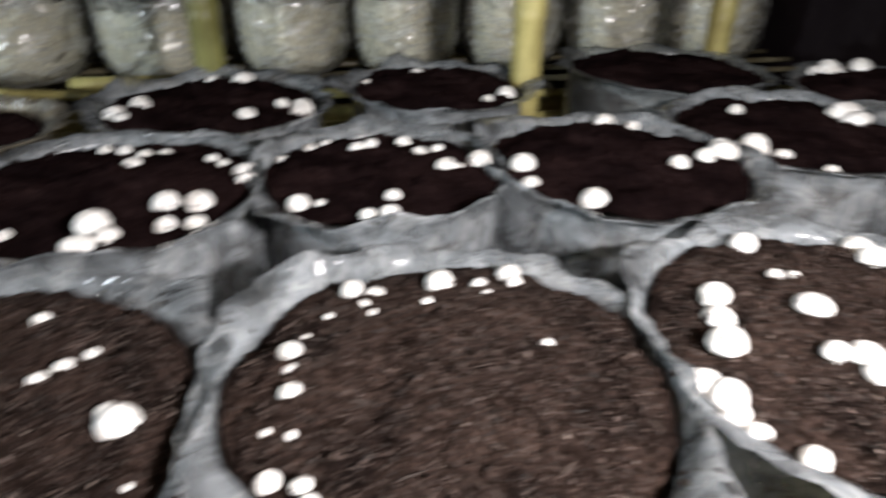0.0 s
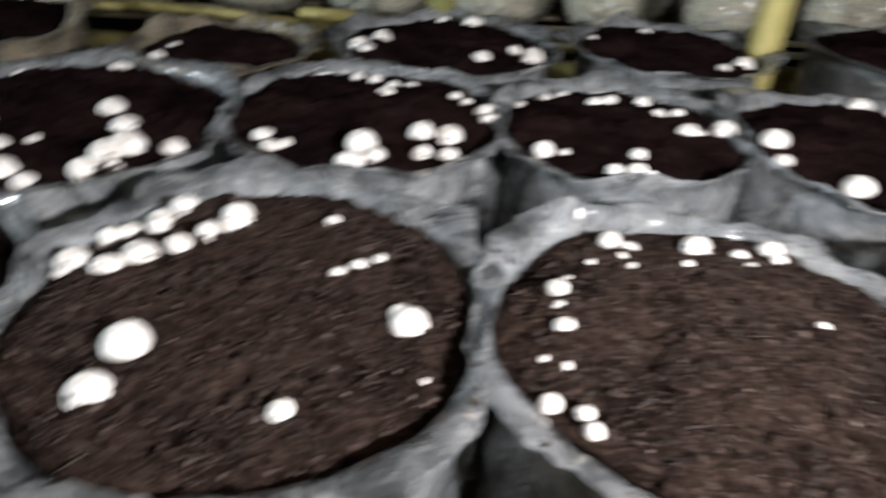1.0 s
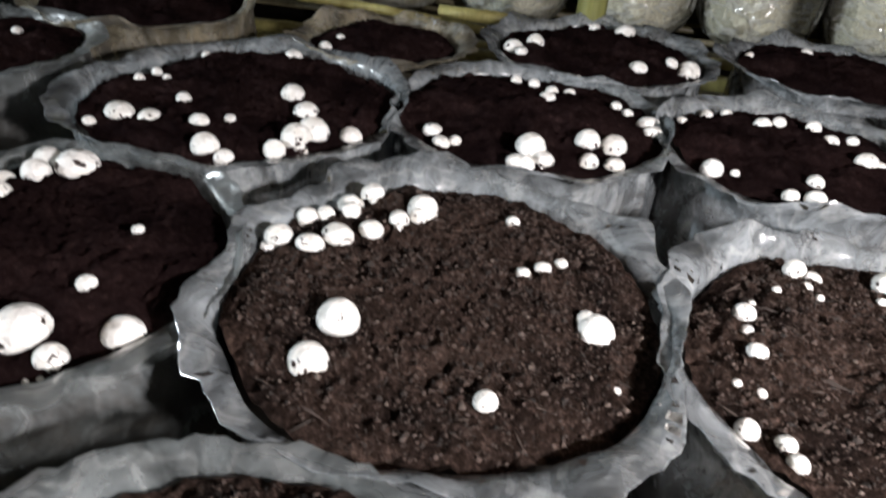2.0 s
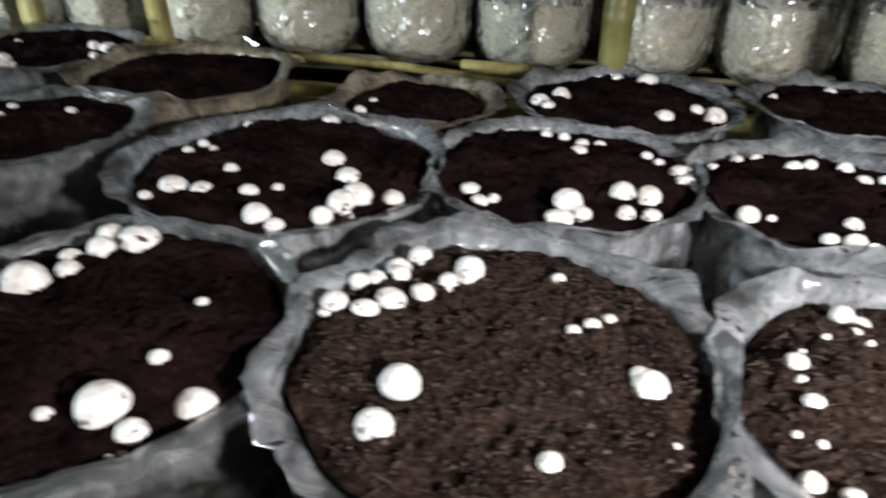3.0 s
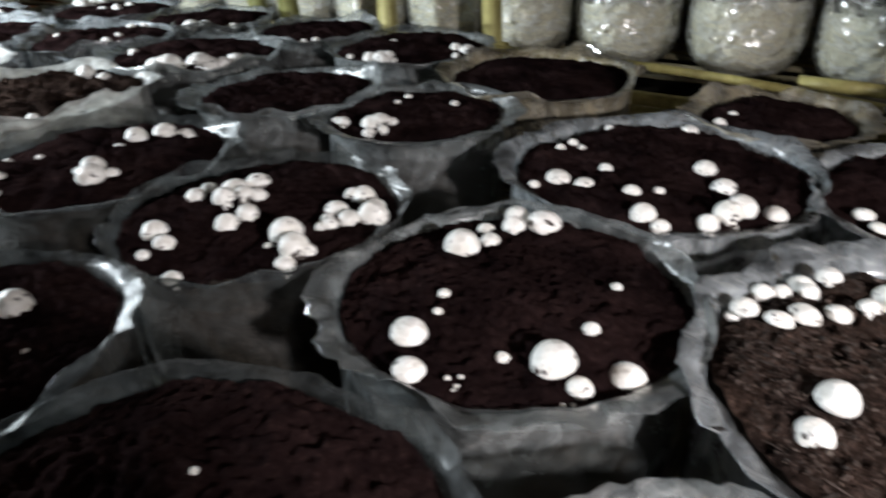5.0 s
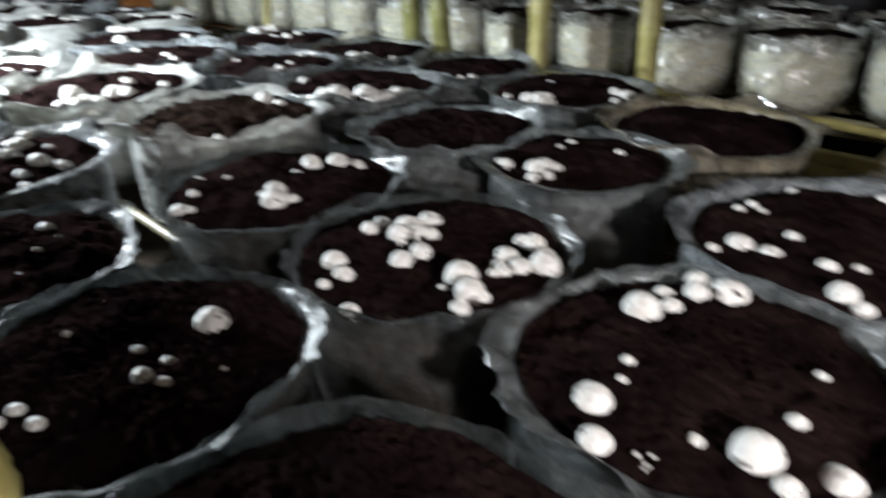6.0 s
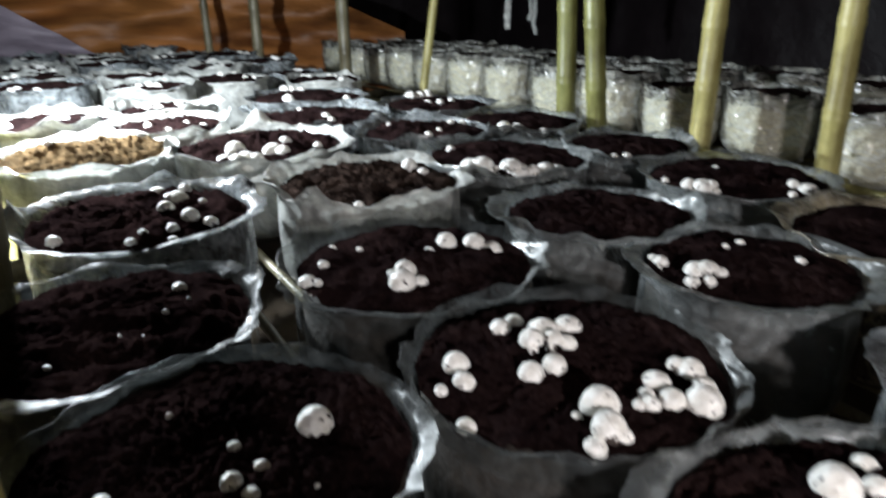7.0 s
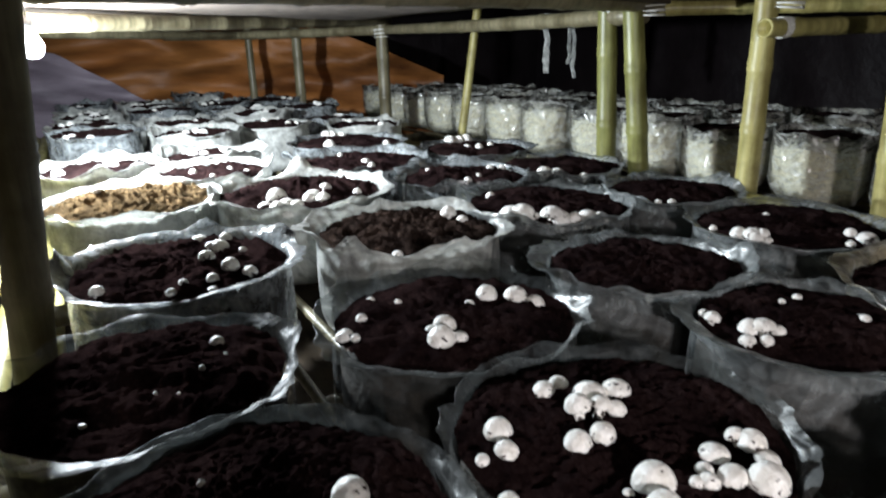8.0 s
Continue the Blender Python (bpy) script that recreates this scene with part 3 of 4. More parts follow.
NEAR_BAGS = (
    ("C", -0.345, 0.329, 0.172, 2, 0.030, 0.014), ("D", -0.686, 0.193, 0.171, 2, 0.026, 0.014), ("B", 0.011, 0.414, 0.167, 2, 0.030, 0.014),
    ("A", 0.364, 0.480, 0.179, 2, 0.028, 0.014), ("K", -0.300, -0.034, 0.160, 2, 0.016, 0.010), ("K2", -0.610, -0.213, 0.193, 2, 0.024, 0.012),
    ("E", -1.047, 0.101, 0.173, 2, 0.030, 0.012), ("F", -0.999, -0.286, 0.172, 2, 0.026, 0.012), ("L2", -0.763, 0.580, 0.197, 2, 0.028, 0.014),
)
RACK_BAGS = (
    ("M2", -0.417, 0.745, 0.172, 0.018), ("N2", -0.087, 0.817, 0.153, 0.022), ("O2", 0.236, 0.892, 0.178, 0.022), ("P2", 0.567, 1.061, 0.180, 0.016),
    ("Q3", -0.414, 1.109, 0.171, 0.018), ("R3", -0.030, 1.264, 0.157, 0.018), ("S3", 0.456, 1.463, 0.189, 0.016), ("T3", 0.877, 1.328, 0.174, 0.016), ("R", -1.225, 0.510, 0.153, 0.020),
    ("G", -1.400, 0.006, 0.181, 0.022), ("X", -1.528, 0.416, 0.170, 0.020), ("Y", -1.907, 0.038, 0.195, 0.030), ("H", -2.035, 0.430, 0.203, 0.022),
    ("J", -2.406, -0.185, 0.220, 0.038), ("Lf", -1.811, -0.441, 0.195, 0.024), ("M", -1.327, -0.429, 0.174, 0.020), ("S", -1.675, 0.865, 0.185, 0.018),
    ("T", -2.062, 0.812, 0.166, 0.020), ("U", -2.535, 0.690, 0.192, 0.020), ("W1", -2.463, 0.330, 0.186, 0.024), ("W2", -2.867, 0.045, 0.216, 0.026),
    ("W3", -3.002, 0.535, 0.198, 0.020), ("W4", -3.391, 0.066, 0.224, 0.020), ("W5", -3.233, -0.494, 0.179, 0.03), ("W6", -2.821, -0.458, 0.180, 0.03),
    ("W7", -3.065, -0.873, 0.192, 0.03),
)
PLAN = [row[1:4] for row in NEAR_BAGS + RACK_BAGS] + [(-0.742, 0.915, 0.121), (-1.232, 0.865, 0.186), (-2.447, -0.646, 0.214)]
for row in NEAR_BAGS:
    key, x, y, r, fine, rim, flare = row
    # K2, F and E take the film darkened for shade
    grow_bag(key, x, y, r, rim=rim * 0.6, flare=flare, fine=fine, soil=SOIL if key in "CBAK" else SOIL_DARK, film=FILM_SHADED if key in ("K2", "F", "E") else FILM_MID if key in ("D", "K") else FILM, clods=0.004 if key in "CBAK" else 0.002)
CLODS = {"J": 0.016, "Y": 0.016, "Lf": 0.012, "W1": 0.012, "W2": 0.012, "W6": 0.012, "X": 0.008, "H": 0.008}
for row in RACK_BAGS:
    key, x, y, r, rim = row
    # M and G take the film darkened for shade
    grow_bag(key, x, y, r, rim=rim, clods=CLODS.get(key, 0.006), soil=SOIL if key == "Y" else SOIL_DARK, film=FILM_SHADED if key in ("M", "G") else FILM_MID if key in ( "S3", "T3", "X", "R", "H", "S", "T", "U") else FILM_PALE if key in ("J", "Y", "W5", "W6", "W7") else FILM)
grow_bag("U3", -0.742, 0.915, 0.121, rim=0.018, film=FILM_TAN, label="small tan-tinted plastic bag of dark soil beside the bamboo rail")
grow_bag("V", -1.232, 0.865, 0.186, rim=0.022, film=FILM_TAN, label="tan-tinted plastic grow bag of bare dark soil")
grow_bag("I", -2.447, -0.646, 0.214, rim=0.028, soil=SOIL_DRY, fine=2, clods=0.018, film=FILM_PALE, label="pale plastic grow bag of bare light brown compost")
# the rest of the main rack, towards its far end
far = random.Random(5)
for i in range(6):
    for j in range(4):
        p = on_shelf(-2.55 - 0.44 * i + (0.2 if j % 2 else 0), 0.24 + 0.43 * j, 0)
        if all(math.hypot(p.x - b[0], p.y - b[1]) > 0.36 for b in BAGS.values()):
            key = "far" + str(i) + "_" + str(j)
            # paler film more often on the aisle side, for the bulb's light there
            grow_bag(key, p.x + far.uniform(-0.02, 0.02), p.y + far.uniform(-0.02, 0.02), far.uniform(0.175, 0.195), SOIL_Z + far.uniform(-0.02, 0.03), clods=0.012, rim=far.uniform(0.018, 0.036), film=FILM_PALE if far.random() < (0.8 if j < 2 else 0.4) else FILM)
# bags of the rack behind
for i in range(20):
    for j in range(2):
        p = on_shelf(3.15 - 0.40 * i + (0.2 if j else 0) + far.uniform(-0.02, 0.02), 2.60 + 0.42 * j + far.uniform(-0.015, 0.015), 0)
        grow_bag("back" + str(i) + "_" + str(j), p.x, p.y, far.uniform(0.160, 0.186), 1.05 + far.uniform(-0.02, 0.02), rim=0.03, film=FILM_THIN, core=MYCELIUM, taper=0.2, label="clear plastic bag of compost white with mycelium", group="grow bags on the rack behind")



# ---- mushrooms ----
def button_meshes(kind):
    """Cap and stem of a mushroom whose cap is 1 across, base of the stem at 0."""
    n = 20
    flat = (0.54, 0.44, 0.62)[kind]
    rings = []
    for i in range(9):
        t = math.pi / 2 * i / 8.5
        rings.append([(0.5 * math.cos(t) * (1 + 0.05 * nz(math.cos(a) * 1.5, math.sin(a) * 1.5, kind * 7)) * math.cos(a), 0.5 * math.cos(t) * (1 + 0.05 * nz(math.cos(a) * 1.5, math.sin(a) * 1.5, kind * 7)) * math.sin(a), 0.30 + flat * 0.86 * math.sin(t)) for a in (2 * math.pi * j / n for j in range(n))])
    under = [[(p[0] * k, p[1] * k, 0.30 + dz) for p in rings[0]] for k, dz in ((0.45, 0.03), (0.78, -0.06), (0.95, -0.06))]
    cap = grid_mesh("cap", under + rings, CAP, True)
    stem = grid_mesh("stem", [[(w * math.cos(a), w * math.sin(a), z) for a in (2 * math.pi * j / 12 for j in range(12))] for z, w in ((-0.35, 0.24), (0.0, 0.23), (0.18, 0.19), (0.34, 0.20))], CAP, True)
    return cap, stem


BUTTONS = [button_meshes(k) for k in range(3)]
COUNT = 0


def mushroom(x, y, z, d, label, kind, tilt):
    ob = new("button_mushroom")
    ob.empty_display_size = 0.02
    cap, stem = BUTTONS[kind]
    c = part("cap", cap, ob)
    part("stem", stem, ob)
    ob.matrix_basis = Matrix.LocRotScale((x, y, z), Euler((tilt[0], tilt[1], tilt[2])), (d, d, d))
    tagged(ob, label, "mushroom", "button mushrooms growing on the soil")
    return ob


def grow_caps(key, caps):
    global COUNT
    bx, by, r, z, seed = BAGS[key]
    for dx, dy, d in caps:
        COUNT += 1
        close = sum(1 for ex, ey, e in caps if (ex, ey) != (dx, dy) and math.hypot(ex - dx, ey - dy) < 0.55 * (e + d))
        if d > 0.04:
            label = "large white button mushroom with a broad smooth cap"
        elif close > 1:
            label = "white button mushroom crowded in a cluster"
        elif d < 0.014:
            label = "tiny white mushroom pin on dark soil"
        else:
            label = "small white button mushroom flecked with soil"
        rnd = random.Random(COUNT)
        t = 0.30 if close else 0.12
        zz = z + soil_height(dx, dy, seed, r) - 0.26 * d + (0.004 * rnd.random() * close)
        mushroom(bx + dx, by + dy, zz, d * 0.97, label, rnd.randrange(3), (rnd.uniform(-t, t), rnd.uniform(-t, t), rnd.uniform(0, 6.28)))


grow_caps("C", [(-0.142, 0.081, 0.03), (-0.121, 0.09, 0.025), (-0.16, 0.038, 0.024), (-0.148, 0.046, 0.019), (-0.129, 0.059, 0.02), (-0.157, -0.012, 0.027), (-0.165, -0.02, 0.015), (-0.127, -0.011, 0.027), (-0.116, 0.014, 0.03), (-0.094, 0.038, 0.024), (-0.075, 0.056, 0.02), (-0.063, 0.071, 0.018), (-0.069, 0.097, 0.032), (0.013, 0.121, 0.015), (0.05, 0.05, 0.015), (0.063, 0.064, 0.016), (0.074, 0.084, 0.013), (0.125, 0.018, 0.032), (0.114, 0.026, 0.017), (-0.05, -0.084, 0.034), (-0.048, -0.124, 0.031), (0.078, -0.1, 0.018), (0.153, -0.034, 0.007)])
grow_caps("D", [(-0.092, 0.013, 0.043), (-0.117, 0.079, 0.025), (-0.084, 0.052, 0.025), (-0.084, 0.093, 0.029), (-0.107, 0.122, 0.031), (-0.065, 0.123, 0.044), (0.081, 0.064, 0.012), (0.106, -0.009, 0.017), (0.158, -0.026, 0.033), (0.112, -0.064, 0.042), (0.143, -0.073, 0.024), (0.069, -0.088, 0.014), (-0.029, -0.068, 0.013), (-0.015, -0.089, 0.01), (-0.012, -0.129, 0.037), (0.025, -0.16, 0.031), (0.055, -0.141, 0.006), (0.065, -0.14, 0.006), (0.064, -0.133, 0.005), (0.067, -0.145, 0.004), (0.14, -0.091, 0.005), (0.145, -0.084, 0.005)])
grow_caps("L2", [(-0.069, -0.14, 0.036), (-0.031, -0.129, 0.03), (-0.047, -0.058, 0.02), (0.037, -0.12, 0.024), (0.062, -0.095, 0.016), (0.082, -0.158, 0.033), (0.106, -0.157, 0.024), (0.056, 0.032, 0.033), (0.105, -0.006, 0.034), (0.153, -0.063, 0.039), (0.16, -0.095, 0.038), (0.144, -0.121, 0.027), (0.184, -0.028, 0.029), (-0.15, -0.033, 0.016), (-0.151, -0.001, 0.016), (-0.131, -0.004, 0.013), (-0.086, -0.17, 0.016), (-0.053, 0.18, 0.03), (-0.151, 0.097, 0.017)])
grow_caps("M2", [(-0.086, -0.123, 0.028), (-0.062, -0.152, 0.024), (-0.047, -0.137, 0.018), (0.04, -0.126, 0.039), (0.037, -0.16, 0.026), (0.064, -0.141, 0.027), (0.049, -0.157, 0.024), (0.096, -0.062, 0.033), (0.124, -0.037, 0.035), (0.11, -0.1, 0.025), (0.138, -0.088, 0.026), (0.149, 0.065, 0.036), (0.16, 0.034, 0.03), (0.096, 0.091, 0.018), (0.116, 0.076, 0.017), (-0.032, 0.11, 0.019), (-0.001, 0.101, 0.02), (0.024, 0.11, 0.02), (0.008, 0.048, 0.024), (-0.062, 0.115, 0.018)])
grow_caps("N2", [(-0.087, -0.11, 0.028), (-0.062, -0.109, 0.012), (0.022, -0.093, 0.021), (0.0, -0.141, 0.02), (0.022, -0.137, 0.026), (0.084, 0.02, 0.029), (0.099, 0.022, 0.018), (0.129, 0.043, 0.034), (-0.091, 0.084, 0.017), (-0.041, 0.066, 0.025), (-0.022, 0.07, 0.019), (0.02, 0.086, 0.023), (0.044, 0.073, 0.022), (0.069, 0.081, 0.019), (-0.116, 0.089, 0.02), (-0.144, 0.033, 0.016)])
grow_caps("Q3", [(-0.134, -0.079, 0.037), (-0.106, -0.043, 0.034), (-0.108, -0.106, 0.024), (-0.04, 0.117, 0.023), (0.019, 0.122, 0.041), (0.127, -0.03, 0.024), (0.157, -0.036, 0.028), (0.156, -0.016, 0.039), (0.086, -0.09, 0.033), (0.008, -0.162, 0.016), (0.04, -0.158, 0.013)])
grow_caps("R3", [(-0.141, 0.01, 0.019), (-0.05, 0.076, 0.02), (-0.045, 0.076, 0.026), (0.093, -0.085, 0.021), (0.128, -0.052, 0.036)])
grow_caps("O2", [(-0.137, -0.062, 0.036), (-0.129, -0.102, 0.023), (-0.056, -0.156, 0.035), (-0.064, -0.159, 0.021), (0.079, -0.029, 0.028), (0.118, -0.014, 0.028), (0.164, 0.029, 0.046), (0.159, 0.038, 0.033), (0.015, 0.167, 0.037), (0.059, 0.16, 0.025)])
grow_caps("P2", [(-0.119, -0.107, 0.049), (-0.117, -0.113, 0.041), (-0.115, -0.119, 0.033), (-0.081, -0.135, 0.027), (0.094, 0.057, 0.049), (0.102, 0.011, 0.049), (0.123, 0.088, 0.049), (-0.027, -0.173, 0.021), (-0.076, 0.073, 0.026)])
grow_caps("B", [(-0.091, 0.103, 0.021), (-0.075, 0.117, 0.02), (-0.081, 0.089, 0.012), (-0.013, 0.13, 0.028), (0.024, 0.124, 0.016), (0.053, 0.141, 0.024), (0.057, 0.126, 0.016), (-0.128, 0.012, 0.02), (-0.124, -0.008, 0.012), (-0.116, -0.038, 0.017), (-0.115, -0.112, 0.018), (-0.091, -0.119, 0.015), (-0.084, -0.13, 0.015), (-0.126, -0.073, 0.008), (-0.109, -0.073, 0.009), (-0.106, 0.059, 0.008), (-0.123, 0.041, 0.008), (-0.07, 0.074, 0.008), (-0.023, 0.087, 0.01), (0.031, 0.099, 0.008), (0.078, 0.028, 0.011)])
grow_caps("A", [(-0.113, 0.045, 0.03), (-0.121, 0.013, 0.031), (-0.126, -0.028, 0.034), (-0.155, -0.069, 0.034), (-0.147, -0.085, 0.033), (-0.142, -0.096, 0.024), (-0.129, -0.115, 0.02), (-0.037, 0.018, 0.034), (-0.102, -0.138, 0.023), (0.077, 0.15, 0.036), (0.07, 0.114, 0.032), (-0.044, 0.158, 0.03), (-0.039, 0.088, 0.015), (-0.016, 0.097, 0.013), (-0.047, -0.046, 0.022), (-0.023, -0.046, 0.027), (-0.018, -0.059, 0.028)])
grow_caps("E", [(-0.081, -0.053, 0.028), (-0.095, -0.029, 0.028), (-0.046, -0.015, 0.044), (-0.042, 0.019, 0.036), (-0.016, -0.04, 0.032), (-0.012, -0.018, 0.026), (0.024, -0.06, 0.031), (0.02, -0.031, 0.029), (-0.014, 0.001, 0.026), (-0.019, -0.133, 0.034), (0.015, -0.138, 0.028), (0.016, -0.162, 0.016), (0.067, -0.151, 0.024), (0.076, 0.065, 0.033), (0.061, 0.103, 0.024), (0.072, 0.111, 0.033), (0.091, 0.113, 0.029), (0.128, 0.086, 0.041), (0.113, 0.061, 0.031), (0.098, 0.037, 0.019), (0.12, 0.027, 0.022), (0.116, 0.018, 0.015), (0.115, -0.026, 0.043), (0.147, -0.035, 0.036), (0.151, -0.022, 0.018), (0.155, -0.057, 0.025), (0.156, -0.057, 0.02), (0.109, -0.05, 0.012)])
grow_caps("F", [(-0.007, 0.087, 0.038), (0.006, 0.011, 0.014), (0.038, 0.034, 0.017), (0.059, 0.01, 0.021), (0.074, 0.025, 0.019), (-0.056, -0.048, 0.009), (0.046, -0.097, 0.018), (0.079, -0.081, 0.017), (0.055, -0.109, 0.013), (0.076, 0.079, 0.007)])
grow_caps("G", [(0.06, -0.03, 0.037), (0.108, -0.043, 0.042), (0.098, -0.014, 0.025), (0.081, -0.051, 0.021), (-0.056, 0.074, 0.038), (-0.016, 0.109, 0.041), (0.0, 0.137, 0.033), (-0.037, 0.039, 0.017), (-0.067, -0.073, 0.013), (-0.114, -0.112, 0.016), (0.055, -0.157, 0.015), (0.035, -0.169, 0.03), (-0.013, -0.14, 0.019)])
grow_caps("M", [(-0.067, 0.085, 0.023), (-0.018, 0.1, 0.007), (0.028, 0.074, 0.01), (0.064, 0.022, 0.006), (0.072, 0.05, 0.006), (0.108, -0.051, 0.011)])
grow_caps("Lf", [(-0.058, 0.071, 0.043), (0.044, 0.054, 0.034), (0.079, 0.097, 0.037), (0.106, 0.134, 0.03), (0.137, 0.071, 0.025), (0.174, 0.072, 0.02), (0.188, 0.006, 0.02), (0.168, 0.024, 0.018), (0.14, -0.124, 0.028), (-0.058, 0.05, 0.027), (-0.05, 0.116, 0.019), (-0.164, 0.018, 0.039), (-0.135, 0.077, 0.028)])
grow_caps("Y", [(-0.052, 0.11, 0.041), (-0.015, 0.134, 0.029), (0.174, -0.057, 0.027), (0.088, -0.154, 0.019)])
grow_caps("X", [(0.143, -0.073, 0.017)])
grow_caps("H", [(-0.105, -0.116, 0.028), (0.102, -0.131, 0.056), (0.124, -0.111, 0.058), (0.13, -0.142, 0.035), (0.155, -0.114, 0.04), (0.179, -0.059, 0.058), (0.186, -0.037, 0.051), (0.188, 0.028, 0.049), (0.179, 0.065, 0.049), (0.18, 0.067, 0.038), (0.192, -0.004, 0.039), (0.192, 0.019, 0.034), (0.152, -0.086, 0.016)])
grow_caps("R", [(0.021, -0.12, 0.033), (0.034, -0.107, 0.037), (0.04, -0.084, 0.021), (0.045, -0.139, 0.024), (-0.04, -0.136, 0.026), (-0.062, -0.133, 0.018), (0.055, -0.118, 0.019), (-0.058, 0.003, 0.013), (-0.05, 0.024, 0.016), (0.043, 0.058, 0.017), (0.021, 0.073, 0.012)])
grow_caps("S", [(0.048, -0.168, 0.037), (0.078, -0.154, 0.048), (0.091, -0.141, 0.029), (0.107, -0.138, 0.021), (0.129, 0.041, 0.026), (0.162, 0.05, 0.045), (0.168, 0.051, 0.035), (0.168, 0.006, 0.021), (-0.061, -0.008, 0.016), (-0.019, -0.178, 0.018)])
grow_caps("T", [(0.106, -0.1, 0.02), (0.125, -0.073, 0.024), (0.14, -0.045, 0.015)])
grow_caps("U", [(0.133, -0.111, 0.05), (0.162, -0.077, 0.042), (0.150, -0.120, 0.034), (0.181, 0.004, 0.034)])
grow_caps("J", [(0.148, -0.095, 0.046), (0.097, -0.064, 0.06), (0.187, -0.041, 0.052), (0.197, -0.064, 0.047), (0.203, -0.036, 0.051), (0.209, -0.013, 0.037), (0.094, 0.036, 0.052), (0.158, 0.056, 0.044), (0.138, 0.02, 0.038), (0.101, 0.158, 0.026), (0.079, 0.068, 0.036)])
grow_caps("W1", [(-0.056, 0.108, 0.026), (-0.061, 0.15, 0.027), (0.117, -0.02, 0.027), (0.147, -0.055, 0.02), (0.047, 0.036, 0.021), (-0.108, -0.091, 0.019)])
grow_caps("W2", [(0.137, -0.157, 0.031), (0.106, 0.014, 0.031), (0.146, 0.028, 0.028), (0.203, -0.017, 0.027), (0.192, -0.081, 0.022), (-0.118, -0.053, 0.022)])
grow_caps("W4", [(0.119, -0.091, 0.051), (-0.178, -0.078, 0.051), (-0.19, -0.052, 0.051), (-0.202, -0.004, 0.044), (0.143, 0.15, 0.033)])
grow_caps("W3", [(-0.156, -0.066, 0.052), (-0.167, -0.021, 0.052), (-0.171, 0.008, 0.052), (-0.173, -0.033, 0.043), (-0.021, -0.027, 0.032), (0.04, 0.002, 0.032), (-0.011, 0.066, 0.028)])
grow_caps("W5", [(0.0, -0.068, 0.043), (0.05, -0.021, 0.038), (-0.021, 0.047, 0.039), (-0.038, 0.113, 0.034), (-0.093, -0.111, 0.025)])
grow_caps("W6", [(-0.016, -0.064, 0.029), (0.099, 0.008, 0.023), (-0.021, 0.056, 0.024), (0.058, 0.114, 0.023)])
# scattered caps on the bags at the far end of the rack, too small to tell apart
def far_mushrooms():
    sprout, verts, faces = random.Random(11), [], []
    for key in [k for k in BAGS if k.startswith("far")] + ["W7"]:
        bx, by, r, z, seed = BAGS[key]
        for cluster in range(sprout.randint(1, 3)):
            a, f = sprout.uniform(0, 6.283), r * 0.82 * math.sqrt(sprout.random())
            for q in range(sprout.randint(1, 4)):
                dx, dy = f * math.cos(a) + sprout.uniform(-0.04, 0.04), f * math.sin(a) + sprout.uniform(-0.04, 0.04)
                d = sprout.uniform(0.024, 0.044)
                if math.hypot(dx, dy) > r * 0.92:
                    continue
                m = Matrix.LocRotScale((bx + dx, by + dy, z + soil_height(dx, dy, seed, r) - 0.26 * d), Euler((sprout.uniform(-0.25, 0.25), sprout.uniform(-0.25, 0.25), 0)), (d, d, d))
                for me in BUTTONS[sprout.randrange(3)]:
                    first = len(verts)
                    verts += [tuple(m @ v.co) for v in me.vertices]
                    faces += [tuple(first + i for i in p.vertices) for p in me.polygons]
    me = bpy.data.meshes.new("far_mushrooms")
    me.from_pydata(verts, [], faces)
    me.materials.append(CAP)
    me.polygons.foreach_set("use_smooth", [True] * len(me.polygons))
    tagged(new("far_mushrooms", me), "small white button mushrooms scattered over the far bags", "mushrooms", kind="stuff")


far_mushrooms()
grow_caps("I", [(-0.029, -0.094, 0.025)])
grow_caps("U3", [(-0.052, -0.054, 0.016), (-0.053, -0.098, 0.023)])
grow_caps("T3", [(-0.078, 0.13, 0.048), (-0.055, 0.134, 0.048), (0.007, 0.154, 0.048), (-0.098, 0.121, 0.034), (-0.055, 0.153, 0.037)])
grow_caps("K", [(0.0, 0.131, 0.033)])
grow_caps("K2", [(-0.057, 0.06, 0.007)])


# ---- bulbs ----
def hanging_bulb(place, label):
    b = thing("hanging_bulb", place, label, "light bulb", "bulbs hung along the aisle")
    glass = [(0.0, -0.034), (0.018, -0.031), (0.029, -0.019), (0.033, 0.0), (0.029, 0.017), (0.017, 0.033), (0.012, 0.04)]
    ring = lambda w, z, n=20: [(w * math.cos(2 * math.pi * j / n), w * math.sin(2 * math.pi * j / n), z) for j in range(n)]
    g = part("bulb", grid_mesh("bulb", [ring(max(w, 0.001), z) for w, z in glass], GLOW, True), b, "lit bluish white bulb")
    g.visible_shadow = False
    part("socket", grid_mesh("socket", [ring(0.013, 0.036), ring(0.017, 0.04), ring(0.017, 0.075), ring(0.008, 0.085)], SOCKET, True), b)
    part("cable", grid_mesh("cable", [ring(0.003, 0.08, 8), ring(0.003, 0.75, 8), ring(0.003, 1.42, 8)], SOCKET, True), b)
    return b


for place in (BULB_NEAR, BULB_FAR):
    hanging_bulb(place, "lit white bulb hanging on a black cable over the aisle")


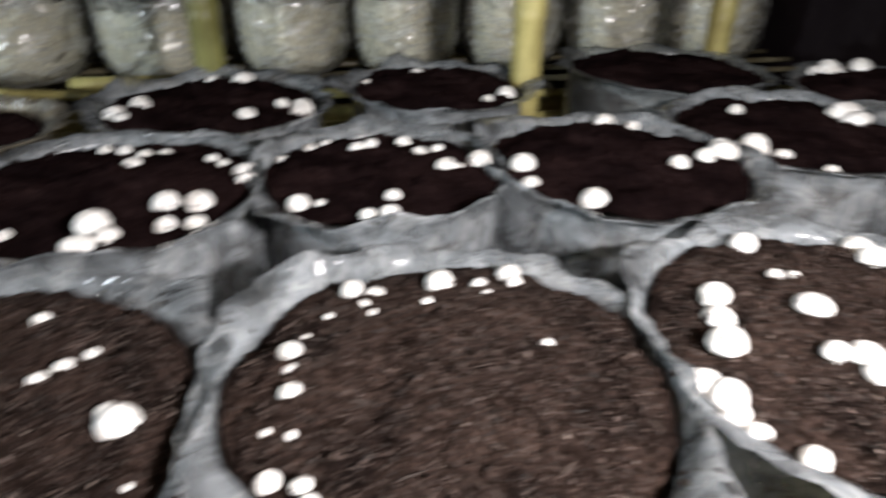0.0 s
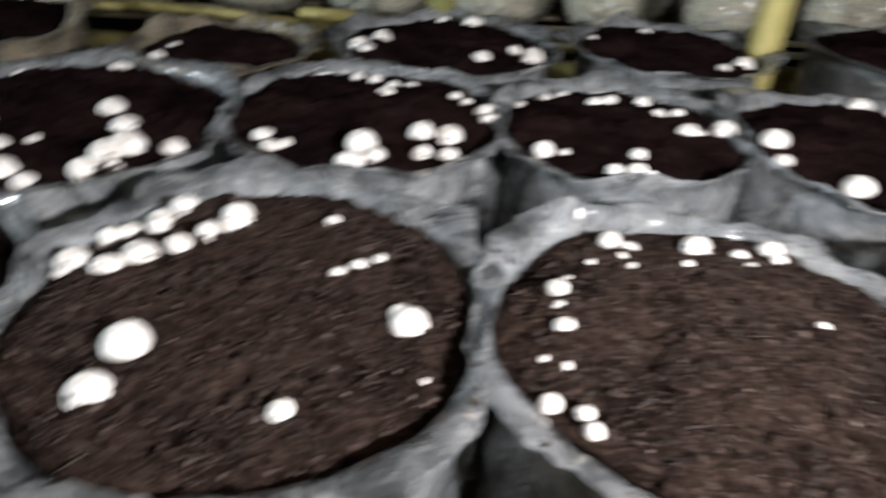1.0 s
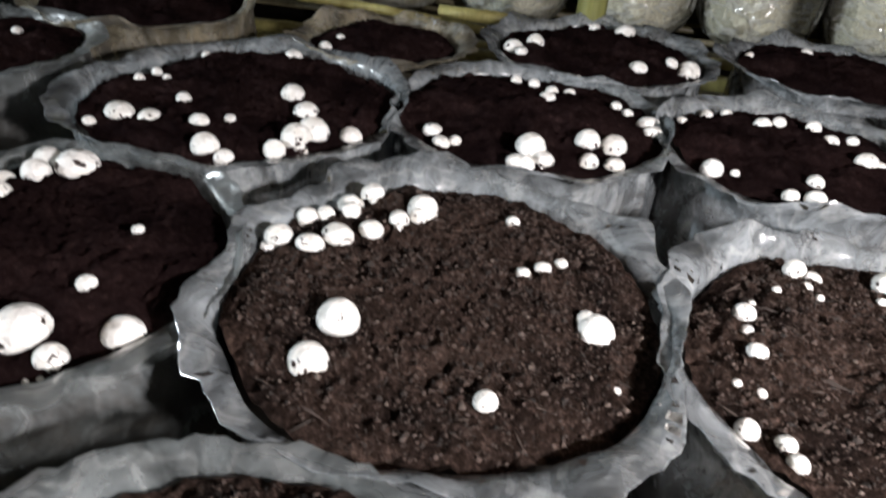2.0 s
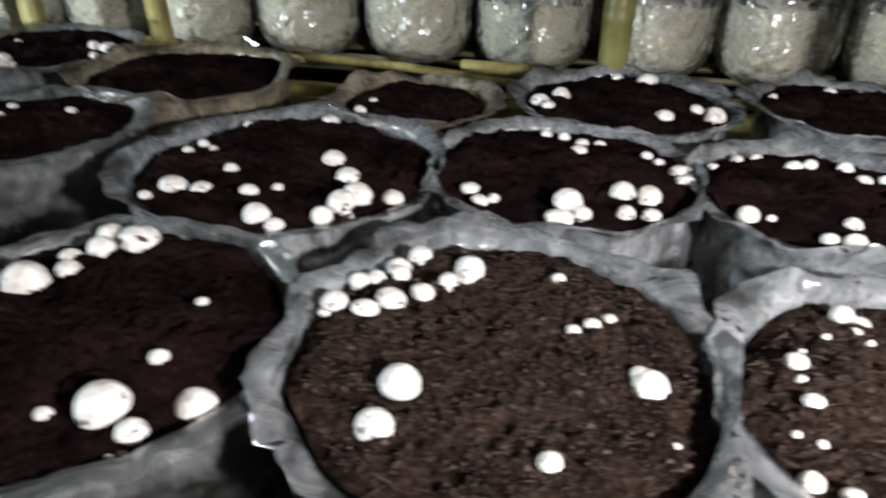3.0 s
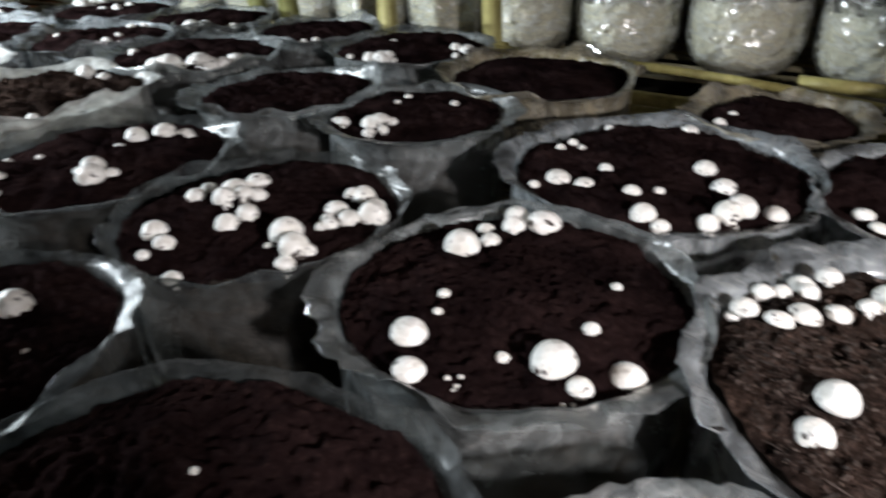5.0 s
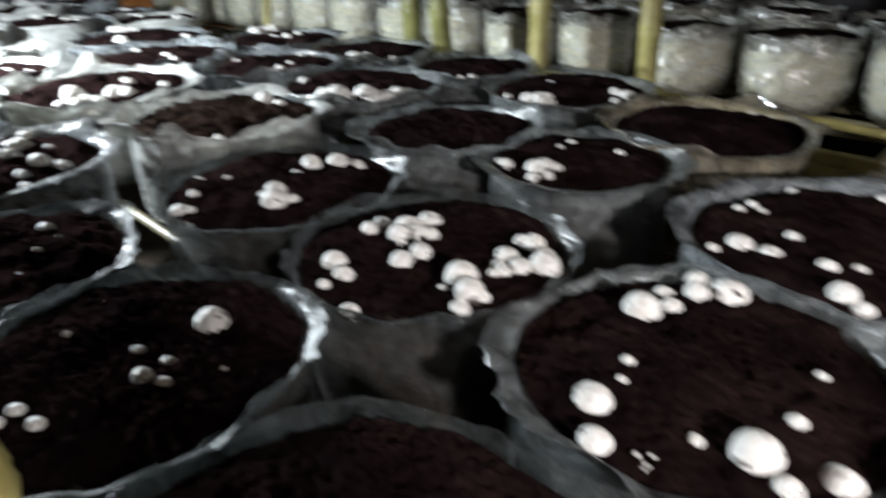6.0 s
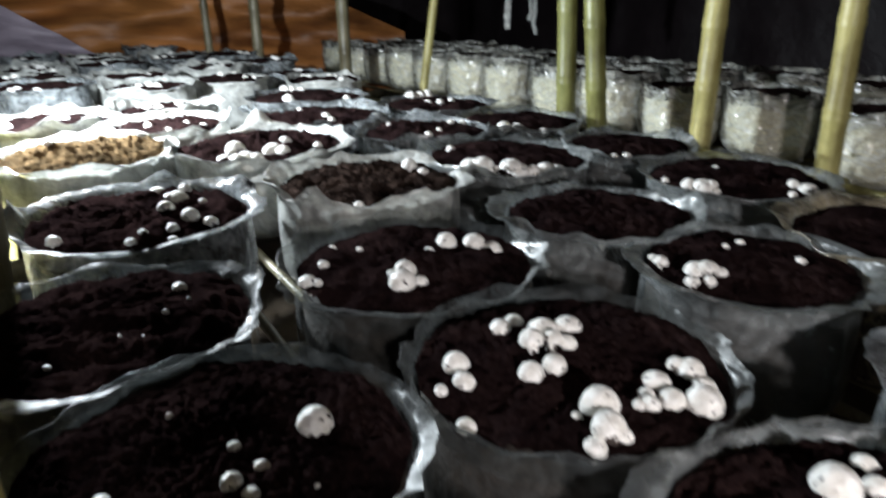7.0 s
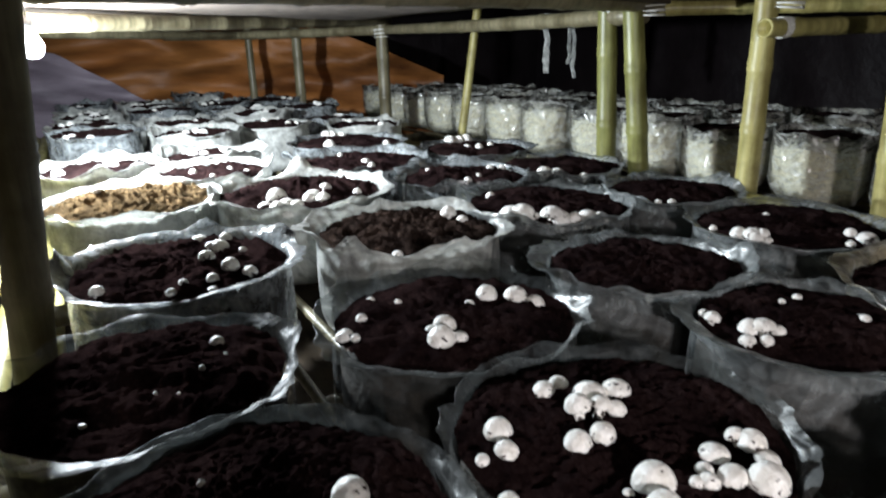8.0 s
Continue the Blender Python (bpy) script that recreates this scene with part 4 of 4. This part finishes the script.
# ---- end of the shed: orange tarpaulin below a dark drape ----
def drape(name, a, b, low, high, mat, label, sag, seed, slant=0.0):
    a, b = Vector(a), Vector(b)
    d = b - a
    out = Vector((-d.y, d.x, 0)).normalized()
    nu, nv = int(d.length / 0.05), 30
    verts, faces = [], []
    for layer in (0, 0.006):
        for i in range(nu + 1):
            for j in range(nv + 1):
                s, w = i / nu, j / nv
                z0, z1 = low(s), high(s)
                z = z0 + (z1 - z0) * w
                x = s * d.length
                shift = Vector((0, (1 - s) * slant * (1.0 - w), 0))
                fold = sag * (nz(x * 0.9 + z * 1.6, z * 4.2, seed) + 0.5 * nz(x * 2.0 + z * 5, z * 6.0 - x * 2.5, seed + 4))
                p = a + d * s + shift + out * (fold + layer)
                verts.append((p.x, p.y, z))
    m = (nu + 1) * (nv + 1)
    for i in range(nu):
        for j in range(nv):
            q = i * (nv + 1) + j
            faces.append((q, q + nv + 1, q + nv + 2, q + 1))
            faces.append((m + q, m + q + 1, m + q + nv + 2, m + q + nv + 1))
    me = bpy.data.meshes.new(name)
    me.from_pydata(verts, [], faces)
    me.materials.append(mat)
    me.polygons.foreach_set("use_smooth", [True] * len(me.polygons))
    return tagged(new(name, me), label, "tarpaulin")


TA, TB = (-6.45, 1.30, 0), (-6.75, -2.6, 0)
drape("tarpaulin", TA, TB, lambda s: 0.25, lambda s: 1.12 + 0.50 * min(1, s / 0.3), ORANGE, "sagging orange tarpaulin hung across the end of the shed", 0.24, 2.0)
# separate drape added where the bulb pales the one tarpaulin
drape("tarpaulin", (-6.34, -1.85, 0), (-6.5, -3.0, 0), lambda s: 0.25, lambda s: 1.40 + 0.25 * s, TARP_LIT, "creased pale violet drape, its colour standing for bulb light on the tarpaulin", 0.20, 6.0, 1.9)


# ---- plastic strips hung between the racks ----
def hanging_strip(x, y, z0, z1, w, seed):
    verts, faces = [], []
    n = 14
    for i in range(n + 1):
        z = z1 + (z0 - z1) * i / n
        sway = 0.012 * nz(i * 0.4, seed)
        k = w * (0.7 + 0.5 * abs(nz(i * 0.5, seed + 3)))
        for ox, oy in ((-k, 0.0), (0, 0.006), (k, 0.0), (0, -0.006)):
            verts.append((ox * 0.4 + sway, ox + oy + sway, z - z1))
    for i in range(n):
        for j in range(4):
            faces.append((i * 4 + j, i * 4 + (j + 1) % 4, (i + 1) * 4 + (j + 1) % 4, (i + 1) * 4 + j))
    me = bpy.data.meshes.new("hanging_strip")
    me.from_pydata(verts, [], faces)
    me.materials.append(FILM_PALE)
    ob = new("hanging_strip", me)
    ob.location = (x, y, z1)
    return tagged(ob, "torn strip of pale plastic hanging from the upper deck", "plastic strip", "hanging plastic strips")


hanging_strip(-4.30, 1.38, 1.22, 1.56, 0.020, 1.0)
hanging_strip(-4.05, 1.44, 1.20, 1.56, 0.012, 4.0)
hanging_strip(-4.50, 1.62, 1.26, 1.56, 0.014, 7.0)
